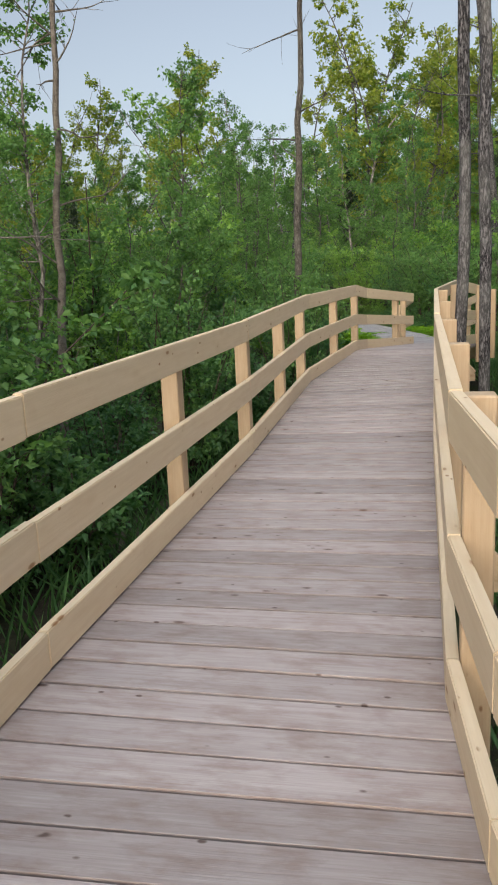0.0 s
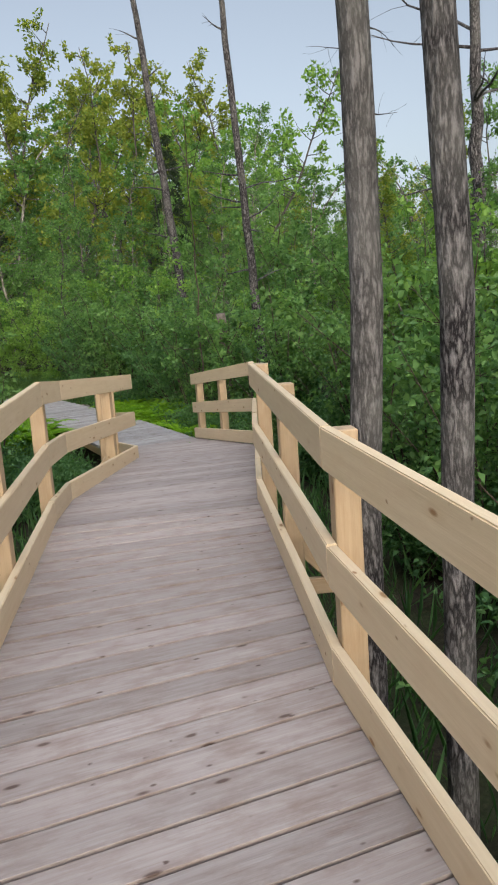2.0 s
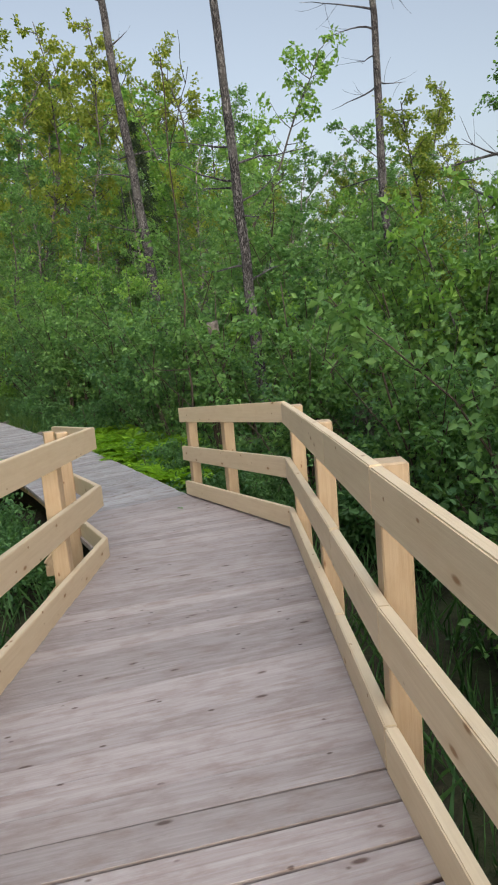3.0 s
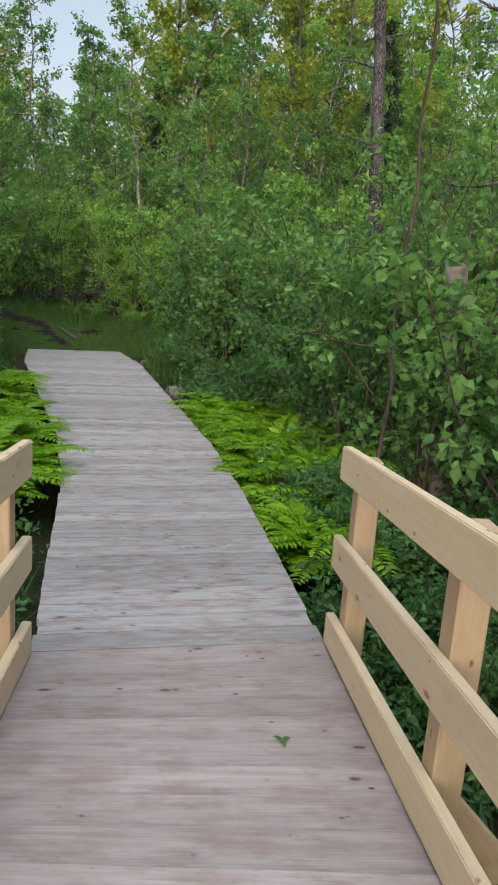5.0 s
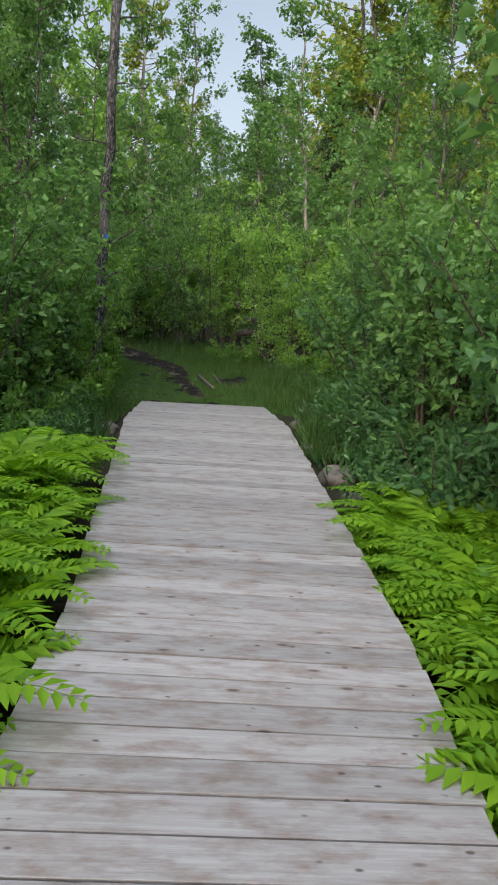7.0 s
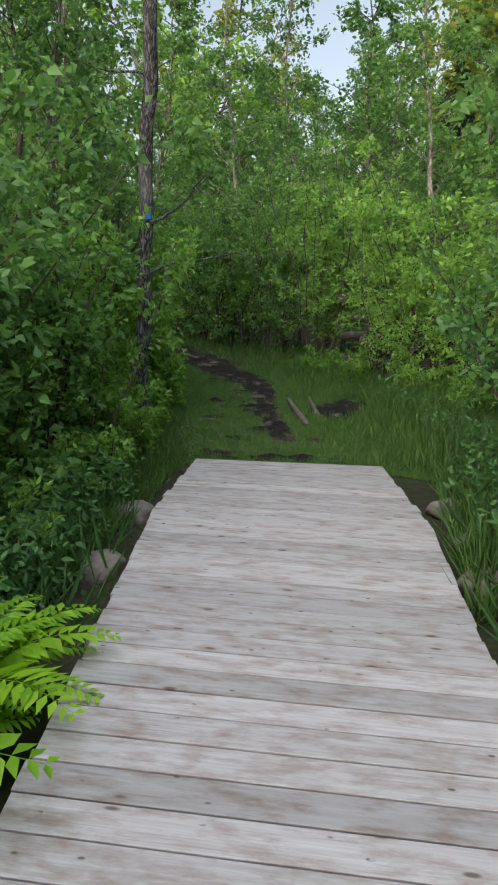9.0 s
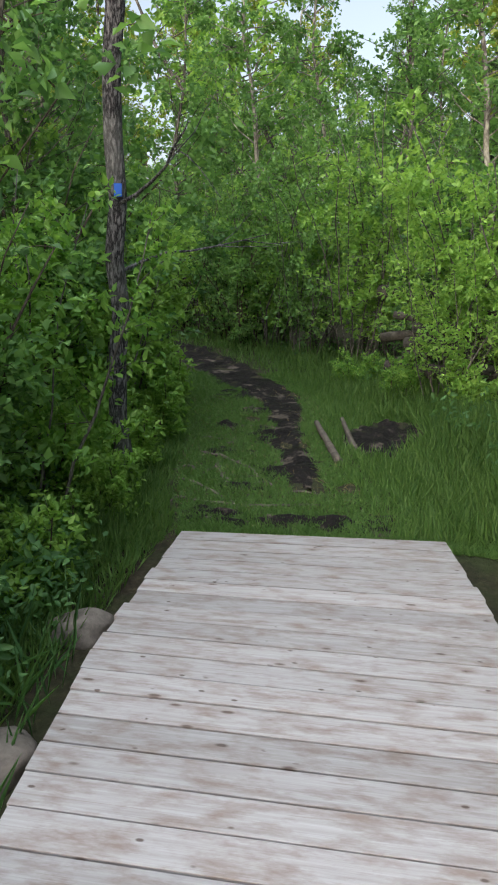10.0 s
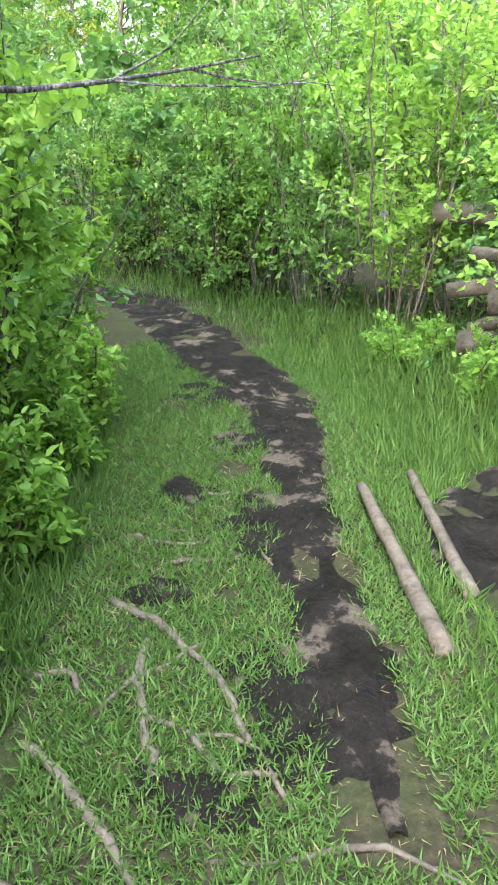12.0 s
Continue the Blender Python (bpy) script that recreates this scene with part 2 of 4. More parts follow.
def tube(bm, pts, radii, sides=6, cap=True):
    """A tapered limb along the points."""
    rings = []
    for i, p in enumerate(pts):
        p = Vector(p)
        d = (Vector(pts[min(i + 1, len(pts) - 1)]) - Vector(pts[max(i - 1, 0)])).normalized()
        a = d.cross(Vector((0.31, 0.95, 0.1))).normalized()
        b2 = d.cross(a)
        rings.append([bm.verts.new(p + (a * math.cos(k * math.tau / sides) + b2 * math.sin(k * math.tau / sides)) * radii[i]) for k in range(sides)])
    for r0, r1 in zip(rings, rings[1:]):
        for k in range(sides):
            bm.faces.new((r0[k], r0[(k + 1) % sides], r1[(k + 1) % sides], r1[k]))
    if cap:
        bm.faces.new(rings[-1])
        bm.faces.new(rings[0][::-1])
    return rings


def leaf_mesh(name, pos, direc, normal, length, width, mat, fold=0.25, fine=False):
    """Many pointed leaves in one mesh: two folded halves each. Arrays of shape (n, 3) and (n,)."""
    n = len(pos)
    direc = direc / np.linalg.norm(direc, axis=1, keepdims=True)
    side = np.cross(direc, normal)
    side /= np.linalg.norm(side, axis=1, keepdims=True) + 1e-9
    up = np.cross(side, direc)
    L, W = length[:, None], width[:, None]
    if fine:
        v = np.empty((n, 6, 3))
        v[:, 0], v[:, 3] = pos, pos + direc * L - up * L * 0.14
        for a, c, s in ((1, 0.26, 1), (2, 0.62, 1), (4, 0.62, -1), (5, 0.26, -1)):
            v[:, a] = pos + direc * L * c + side * W * (0.46 if c < 0.5 else 0.36) * s + up * W * fold * 0.45
        base = np.arange(n)[:, None] * 6
        tris = np.concatenate([base + np.array(t) for t in ((0, 3, 2), (0, 2, 1), (0, 5, 4), (0, 4, 3))], 1).reshape(-1, 3)
        return raw_mesh(name, v.reshape(-1, 3), tris, mat)
    v = np.empty((n, 4, 3))
    v[:, 0] = pos
    v[:, 1] = pos + direc * L * 0.45 + side * W * 0.5 + up * W * fold
    v[:, 2] = pos + direc * L - up * L * 0.12
    v[:, 3] = pos + direc * L * 0.45 - side * W * 0.5 + up * W * fold
    base = np.arange(n)[:, None] * 4
    tris = np.concatenate([base + np.array([0, 2, 1]), base + np.array([0, 3, 2])], 1).reshape(-1, 3)
    return raw_mesh(name, v.reshape(-1, 3), tris, mat)


def raw_mesh(name, verts, tris, mat):
    me = bpy.data.meshes.new(name)
    me.vertices.add(len(verts))
    me.vertices.foreach_set("co", np.ascontiguousarray(verts, dtype=np.float32).ravel())
    me.loops.add(tris.size)
    me.loops.foreach_set("vertex_index", np.ascontiguousarray(tris, dtype=np.int32).ravel())
    me.polygons.add(len(tris))
    me.polygons.foreach_set("loop_start", np.arange(0, tris.size, 3, dtype=np.int32))
    me.update(calc_edges=True)
    me.materials.append(mat)
    return me


# ---- plan of the boardwalk: pairs of points on its two edges ----
EDGE = [
    ((-0.90, -3.0), (0.42, -3.0)), ((-0.86, 1.55), (0.45, 1.35)), ((-0.72, 2.25), (0.52, 2.0)),
    ((-0.06, 5.0), (1.14, 4.85)), ((0.53, 7.7), (1.79, 7.66)), ((1.34, 10.2), (2.57, 9.88)),
    ((1.59, 10.95), (2.94, 10.68)), ((2.67, 12.95), (3.84, 12.6)), ((2.88, 15.1), (4.09, 15.12)), ((2.87, 17.4), (4.14, 17.5)),
    ((2.78, 18.7), (4.10, 18.75)), ((2.03, 23.5), (3.70, 23.6)), ((1.96, 24.82), (3.41, 25.03)),
]
RAILED = 8
HEIGHT_Y = [-3, 1.45, 2.12, 4.92, 7.57, 10.02, 12.72, 15.0, 17.45, 18.7, 23.55, 24.92, 26.5, 29, 34]
HEIGHT_Z = [-0.08, 0.085, 0.105, 0.205, 0.34, 0.44, 0.275, 0.03, 0.012, 0.025, 0.05, 0.05, 0.06, 0.16, 0.25]
PITCH = 0.145


def deck_z(y):
    return float(np.interp(y, HEIGHT_Y, HEIGHT_Z))


def side_line(side, n0, n1):
    return [Vector((*EDGE[i][side], deck_z(EDGE[i][side][1]))) for i in range(n0, n1 + 1)]


def along(line, y):
    for a, b in zip(line, line[1:]):
        if a.y <= y <= b.y:
            p = a.lerp(b, (y - a.y) / (b.y - a.y))
            return Vector((p.x, p.y, deck_z(y))), (b - a).normalized()
    a, b = line[-2], line[-1]
    return b.copy(), (b - a).normalized()


TRAIL = [(2.68, 24.0), (2.55, 25.2), (2.15, 26.4), (1.85, 27.8), (1.35, 29.2), (0.55, 30.6), (-0.6, 32.2), (-2.4, 34.0), (-6, 36.5)]


MUD = [(2.52, 25.98), (2.40, 26.4), (2.16, 27.2), (1.99, 28.0), (1.86, 28.7), (1.50, 29.7), (0.65, 31.1), (-0.5, 33.0), (-2.4, 35.0), (-6.0, 37.5)]


def trail_off(x, y):
    """Distance from the middle of the trail."""
    best = 1e9
    for (x0, y0), (x1, y1) in zip(TRAIL, TRAIL[1:]):
        dx, dy = x1 - x0, y1 - y0
        t = max(0, min(1, ((x - x0) * dx + (y - y0) * dy) / (dx * dx + dy * dy)))
        best = min(best, math.hypot(x - x0 - t * dx, y - y0 - t * dy))
    return best


def deck_mid(y):
    ys = [(a[1] + b[1]) / 2 for a, b in EDGE]
    xs = [(a[0] + b[0]) / 2 for a, b in EDGE]
    return float(np.interp(y, ys, xs))


def ground_z(x, y):
    base = float(np.interp(y, [-10, 10, 14, 17, 22, 24.8, 26, 30, 40, 80, 400], [-0.82, -0.68, -0.60, -0.38, -0.26, -0.08, 0.0, 0.10, 0.25, 0.6, 2.0]))
    far = max(0.0, abs(x - deck_mid(min(y, 25))) - 3.0)
    base += min(far, 30) * 0.015
    n = noise.noise(Vector((x * 0.35, y * 0.35, 2.0))) * 0.16 + noise.noise(Vector((x * 1.7, y * 1.7, 5.0))) * 0.05
    damp = 0.35 if trail_off(x, y) < 0.7 else 1.0
    return base + n * damp


# ---- ground: one sheet to the horizon ----
def axis(lo, hi, fine_lo, fine_hi, step):
    vals = list(np.arange(fine_lo, fine_hi, step))
    s, v = step, fine_hi
    while v < hi:
        vals.append(v)
        s *= 1.35
        v += s
    vals.append(hi)
    s, v = step, fine_lo
    while v > lo:
        s *= 1.35
        v -= s
        vals.insert(0, max(v, lo))
    return vals


def build_ground():
    xs, ys = axis(-400, 400, -6, 10, 0.16), axis(-200, 600, -4, 36, 0.16)
    bm = bmesh.new()
    grid = [[bm.verts.new((x, y, ground_z(x, y))) for x in xs] for y in ys]
    for r0, r1 in zip(grid, grid[1:]):
        for i in range(len(xs) - 1):
            bm.faces.new((r0[i], r0[i + 1], r1[i + 1], r1[i]))
    return tagged(part("ground", bm, M_soil, smooth=True), "dark damp forest floor with moss and leaf litter", "ground", kind="structure")


build_ground()


def build_trail():
    """The muddy track, a low relief on the ground."""
    bm = bmesh.new()
    rows = []
    pts = []
    for (x0, y0), (x1, y1) in zip(MUD, MUD[1:]):
        n = max(2, int(math.hypot(x1 - x0, y1 - y0) / 0.08))
        pts += [(x0 + (x1 - x0) * k / n, y0 + (y1 - y0) * k / n) for k in range(n)]
    for i, (x, y) in enumerate(pts):
        xa, ya = pts[max(i - 6, 0)]
        xb, yb = pts[min(i + 6, len(pts) - 1)]
        d = Vector((xb - xa, yb - ya, 0)).normalized()
        s = Vector((d.y, -d.x, 0))
        row = []
        for k in range(-9, 10):
            u = k / 9
            half = 0.19 + 0.30 * min(1, max(0, (y - 28.0) / 2.5)) + 0.13 * noise.noise(Vector((i * 0.09, 3.0 if u > 0 else 9.0, 0))) + 0.09 * noise.noise(Vector((i * 0.31, 13.0 if u > 0 else 19.0, 0)))
            half *= min(1.0, 0.15 + i / 14)
            p = Vector((x, y, 0)) + s * u * half
            rut = 0.05 * noise.noise(Vector((p.x * 4, p.y * 4, 1))) + 0.025 * noise.noise(Vector((p.x * 11, p.y * 11, 4)))
            z = ground_z(p.x, p.y) + 0.014 * (1 - u ** 4) + rut * 0.8 * (1 - u * u) - 0.035 * abs(u) ** 4
            row.append(bm.verts.new((p.x, p.y, z)))
        rows.append(row)
    for r0, r1 in zip(rows, rows[1:]):
        for k in range(18):
            bm.faces.new((r0[k], r0[k + 1], r1[k + 1], r1[k]))
    return tagged(part("muddy_path", bm, M_mud, smooth=True), "dark wet muddy footpath through grass with dried patches", "path", kind="structure")


build_trail()


def mud_patch(cx, cy, rx, ry):
    bm = bmesh.new()
    n, rings = 40, 9
    seed = cx * 7 + cy * 3
    c = bm.verts.new((cx, cy, ground_z(cx, cy) + 0.02))
    last = None
    for k in range(1, rings + 1):
        row = []
        for i in range(n):
            a = i / n * math.tau
            wob = 1 + 0.45 * noise.noise(Vector((math.cos(a) * 1.6 + seed, math.sin(a) * 1.6, 0))) + 0.25 * noise.noise(Vector((math.cos(a) * 5 + seed, math.sin(a) * 5, 7)))
            u = k / rings
            x, y = cx + math.cos(a) * rx * wob * u, cy + math.sin(a) * ry * wob * u
            lump = 0.05 * noise.noise(Vector((x * 6, y * 6, 1))) + 0.03 * noise.noise(Vector((x * 14, y * 14, 4)))
            row.append(bm.verts.new((x, y, ground_z(x, y) + 0.018 + lump * (1 - u * u) - 0.03 * u ** 4)))
        for i in range(n):
            j = (i + 1) % n
            bm.faces.new((c, row[i], row[j]) if last is None else (last[i], row[i], row[j], last[j]))
        last = row
    bmesh.ops.recalc_face_normals(bm, faces=bm.faces)
    tagged(part("mud_patch", bm, M_mud, smooth=True), "dark wet mud patch with dried lumps", "mud", "mud patches", "structure")


for patch in ((2.75, 25.38, 0.62, 0.17), (1.95, 25.45, 0.35, 0.13), (2.95, 27.45, 0.16, 0.5), (1.72, 28.7, 0.42, 0.5), (2.28, 26.45, 0.28, 0.42), (1.98, 27.5, 0.34, 0.4), (1.2, 29.7, 0.45, 0.6), (1.5, 27.8, 0.2, 0.16), (1.62, 26.9, 0.17, 0.12), (2.0, 26.0, 0.2, 0.12), (2.98, 27.55, 0.42, 0.8), (2.98, 28.1, 0.16, 0.3), (2.95, 25.5, 0.35, 0.14), (2.3, 25.35, 0.4, 0.12)):
    mud_patch(*patch)


# ---- railings ----
LEFT, RIGHT = side_line(0, 0, RAILED), side_line(1, 0, RAILED)
RAIL_SET = (("kerb_board", 0.0, 0.135), ("middle_rail", 0.345, 0.14), ("top_rail", 0.725, 0.14))


def railing(name, line, out, posts, feet, label):
    """Kerb, middle and top boards on the inner side of posts; out: +1 when the outside is to the right of the walk."""
    ob = thing(name, label, "railing", group="boardwalk railings")
    normals = []
    for a, b in zip(line, line[1:]):
        d = b - a
        normals.append(Vector((d.y, -d.x, 0)).normalized() * out)

    def offset(i, dist):
        """The line's point i, moved out and mitred."""
        n0, n1 = normals[max(i - 1, 0)], normals[min(i, len(normals) - 1)]
        n = (n0 + n1).normalized()
        return line[i] + n * (dist / max(0.5, n.dot(n0)))

    for kind, low, high in RAIL_SET:
        for i in range(len(line) - 1):
            bm = bmesh.new()
            gap = 0.0015
            ends = []
            for j, sgn in ((i, 1), (i + 1, -1)):
                d = (line[i + 1] - line[i]).normalized() * gap * sgn
                lo = 0.004 + low * float(np.interp(line[j].y, [2, 8, 12], [1.08, 1.03, 1.0]))
                tilt = random.uniform(-0.004, 0.004)
                inner, outer = offset(j, 0.0) + d, offset(j, 0.038) + d
                ends.append([inner + Vector((0, 0, lo + tilt)), outer + Vector((0, 0, lo + tilt)), outer + Vector((0, 0, lo + high + tilt)), inner + Vector((0, 0, lo + high + tilt))])
            mid = (ends[0][0] + ends[1][2]) / 2
            d = (line[i + 1] - line[i]).normalized()
            across = Vector((-d.y, d.x, 0)).normalized()
            basis = Matrix((d, across, d.cross(across))).transposed().to_4x4()
            basis.translation = mid
            inv = basis.inverted()
            q = [[bm.verts.new(inv @ p) for p in e] for e in ends]
            for k in range(4):
                bm.faces.new((q[0][k], q[0][(k + 1) % 4], q[1][(k + 1) % 4], q[1][k]))
            bm.faces.new(q[0][::-1])
            bm.faces.new(q[1])
            bmesh.ops.recalc_face_normals(bm, faces=bm.faces)
            bmesh.ops.bevel(bm, geom=list(bm.edges), offset=0.004, segments=2, affect='EDGES')
            p = part(kind, bm, M_rail, ob)
            p.matrix_world = basis
    for y in posts:
        p, d = along(line, y)
        n = Vector((d.y, -d.x, 0)).normalized() * out
        yaw = math.atan2(d.y, d.x)
        foot, top = -0.27, 0.135 + 0.727 * float(np.interp(y, [2, 8, 12], [1.08, 1.03, 1.0])) + (-0.012 if out > 0 else -0.02)
        bm = bmesh.new()
        board(bm, pose(0, 0, 0), (top - foot, 0.089, 0.089), 0.005)
        post = part("post", bm, M_post, ob)
        post.matrix_world = Matrix.Translation(p + n * (0.0405 + 0.045) + Vector((0, 0, (foot + top) / 2))) @ pose(0, 0, 0, 0, 0, math.degrees(yaw)) @ pose(0, 0, 0, 0, 90, 0)
        if y in feet:
            bm = bmesh.new()
            board(bm, pose(0, 0, 0), (0.76, 0.038, 0.089), 0.004)
            arm = part("outrigger", bm, M_post, ob)
            q = p - n * 0.05 + d * 0.066
            arm.matrix_world = Matrix.Translation(q + Vector((0, 0, -0.235))) @ pose(0, 0, 0, 0, 0, math.degrees(math.atan2(n.y, n.x)))
            bm = bmesh.new()
            board(bm, pose(0, 0, 0, 0, 0, 0), (0.27, 0.038, 0.089), 0.004)
            br = part("brace", bm, M_post, ob)
            q = p + n * 0.215 + d * 0.066
            br.matrix_world = Matrix.Translation(q + Vector((0, 0, -0.095))) @ pose(0, 0, 0, 0, 0, math.degrees(math.atan2(n.y, n.x))) @ pose(0, 0, 0, 0, 48, 0)
    return ob


POSTS_L = [-2.0, -0.7, 0.6, 1.9, 3.75, 5.15, 6.46, 7.6, 9.15, 10.45, 12.3, 14.0, 14.95]
POSTS_R = [-2.0, -0.5, 0.8, 2.05, 3.3, 4.6, 6.15, 7.72, 8.95, 10.0, 11.3, 12.5, 13.95, 15.0]
railing("left_railing", LEFT, -1, POSTS_L, (3.75, 6.46, 9.15, 12.3, 14.0), "new pale softwood railing with three boards on square posts")
railing("right_railing", RIGHT, 1, POSTS_R, (3.3, 6.15, 8.95, 13.95), "new pale softwood railing with three boards along the boardwalk")


# ---- boardwalk: beams, then planks ----
walkway = thing("boardwalk", "weathered softwood plank boardwalk on low timber beams", "boardwalk", kind="structure")


def build_beams():
    for side in (0.12, 0.88):
        for (l0, r0), (l1, r1) in zip(EDGE, EDGE[1:]):
            a = Vector((*(Vector(l0).lerp(Vector(r0), side)), 0))
            b = Vector((*(Vector(l1).lerp(Vector(r1), side)), 0))
            a.z, b.z = deck_z(a.y) - 0.14, deck_z(b.y) - 0.14
            d = b - a
            bm = bmesh.new()
            board(bm, pose(0, 0, 0), (d.length - 0.01, 0.06, 0.18), 0.004)
            o = part("beam", bm, M_post, walkway)
            o.matrix_world = look((a + b) / 2, b) @ pose(0, 0, 0, 0, 90, 0) @ pose(0, 0, 0, 90, 0, 0)


build_beams()




# ---- plants: makers ----
rng = np.random.default_rng(7)


def unit(v):
    return v / (np.linalg.norm(v, axis=-1, keepdims=True) + 1e-9)


def leaves_on(points, dirs, count, spread, size, aspect, mat, name="foliage", droop=0.15, flat=0.6, fine=False):
    """count leaves about each twig point."""
    p = np.repeat(np.asarray(points), count, 0)
    d = np.repeat(np.asarray(dirs), count, 0)
    n = len(p)
    pos = p + rng.normal(0, spread, (n, 3))
    direc = unit(d * 0.7 + rng.normal(0, 0.75, (n, 3)) + np.array([0, 0, -droop]))
    normal = unit(np.array([0, 0, flat]) + rng.normal(0, 0.45, (n, 3)))
    length = size * rng.uniform(0.6, 1.25, n)
    return leaf_mesh(name, pos, direc, normal, length, length * aspect, mat, 0.25, fine)


def limb(start, direc, length, bend, steps):
    """Points of a wavering limb."""
    pts = [np.array(start, float)]
    d = np.array(direc, float)
    for _ in range(steps):
        d = d + rng.normal(0, 0.12, 3) + np.array([0, 0, bend])
        d /= np.linalg.norm(d)
        pts.append(pts[-1] + d * length / steps)
    return pts, d


def finish(name, label, category, wood_bm, wood_mat, crown, group, wood_name="branchwork"):
    ob = thing(name, label, category, group=group)
    part(wood_name, wood_bm, wood_mat, ob, smooth=True)
    if crown is not None:
        c = new("crown", crown)
        c.parent = ob
    return ob


def make_bush(label, height, reach, stems, branches, nodes, per, size, mat, aspect=0.62, low=0.12, bark=M_twig, fine=False, stem=0.017):
    bm = bmesh.new()
    P, D = [], []
    for s in range(stems):
        a = rng.uniform(0, math.tau)
        lean = rng.uniform(0.15, 0.75) * reach / height
        d0 = np.array([math.cos(a) * lean, math.sin(a) * lean, 1.0])
        h = height * rng.uniform(0.62, 1.0)
        pts, _ = limb((math.cos(a) * 0.12, math.sin(a) * 0.12, -0.1), unit(d0), h, 0.02, 7)
        tube(bm, pts, np.linspace(stem, 0.004, 8) * rng.uniform(0.7, 1.4), 5)
        for b in range(branches):
            f = rng.uniform(low, 1.0) * 7
            i = min(int(f), 6)
            st = pts[i] * (1 - f + i) + pts[i + 1] * (f - i)
            az = rng.uniform(0, math.tau)
            out = np.array([math.cos(az), math.sin(az), rng.uniform(0.0, 0.9)])
            ln = rng.uniform(0.35, 0.85) * reach * 0.6 * (1.15 - 0.5 * f / 7)
            tw, dd = limb(st, unit(out), ln, -0.02, 4)
            if b % 2 == 0:
                tube(bm, tw, np.linspace(0.005, 0.002, 5), 3, False)
            for k in range(nodes):
                u = rng.uniform(0.15, 1.0) * 4
                j = min(int(u), 3)
                P.append(tw[j] * (1 - u + j) + tw[j + 1] * (u - j))
                D.append(unit(tw[j + 1] - tw[j]))
    crown = leaves_on(P, D, per, 0.045, size, aspect, mat, fine=fine)
    return finish("bush", label, "bush", bm, bark, crown, "shrubs along the boardwalk")


def make_tree(label, height, radius, start, limbs, nodes, per, size, mat, bark, girth, lean=0.0, rise=0.5, name="tree"):
    bm = bmesh.new()
    pts, _ = limb((0, 0, -0.3), unit(np.array([lean, lean * 0.3, 1.0])), height + 0.3, 0.02, 12)
    tube(bm, pts, [girth * (1 - 0.9 * (i / 12) ** 0.9) + 0.004 for i in range(13)], 9)
    P, D = [], []
    for b in range(limbs):
        f = (start + (1 - start) * rng.uniform(0, 1) ** 0.85) * 12
        i = min(int(f), 11)
        st = pts[i] * (1 - f + i) + pts[i + 1] * (f - i)
        az = rng.uniform(0, math.tau)
        taper = 1.1 - 0.75 * max(0, (f / 12 - start) / (1 - start))
        ln = radius * rng.uniform(0.55, 1.1) * taper
        tw, dd = limb(st, unit(np.array([math.cos(az), math.sin(az), rise + rng.normal(0, 0.25)])), ln, 0.03, 5)
        tube(bm, tw, np.linspace(girth * 0.22, 0.003, 6), 4, False)
        for s in range(3):
            u = rng.uniform(0.35, 1.0) * 5
            j = min(int(u), 4)
            q = tw[j] * (1 - u + j) + tw[j + 1] * (u - j)
            az2 = az + rng.normal(0, 1.0)
            t2, _ = limb(q, unit(np.array([math.cos(az2), math.sin(az2), rng.normal(0.2, 0.4)])), ln * 0.4, -0.02, 3)
            for k in range(nodes):
                w = rng.uniform(0.1, 1.0) * 3
                m = min(int(w), 2)
                P.append(t2[m] * (1 - w + m) + t2[m + 1] * (w - m))
                D.append(unit(t2[m + 1] - t2[m]))
    crown = leaves_on(P, D, per, 0.07, size, 0.68, mat)
    return finish(name, label, "tree", bm, bark, crown, "trees of the wood", "trunk")


def make_spruce(label, height, radius):
    bm = bmesh.new()
    pts, _ = limb((0, 0, -0.3), (0, 0, 1), height + 0.3, 0.05, 8)
    tube(bm, pts, np.linspace(0.12, 0.01, 9), 7)
    P, D = [], []
    for b in range(150):
        f = rng.uniform(0.12, 0.99)
        z = f * height
        az = rng.uniform(0, math.tau)
        ln = radius * (1.02 - f) ** 0.8 * rng.uniform(0.7, 1.1)
        tw, _ = limb((0, 0, z), unit(np.array([math.cos(az), math.sin(az), 0.12])), ln, -0.05, 4)
        tube(bm, tw, np.linspace(0.014, 0.003, 5), 3, False)
        for k in range(int(8 + 18 * ln)):
            u = rng.uniform(0.15, 1.0) * 4
            j = min(int(u), 3)
            P.append(tw[j] * (1 - u + j) + tw[j + 1] * (u - j))
            D.append(unit(tw[j + 1] - tw[j]))
    crown = leaves_on(P, D, 3, 0.06, 0.20, 0.22, M_needle, droop=0.5)
    return finish("spruce", label, "tree", bm, M_bark, crown, "trees of the wood", "trunk")


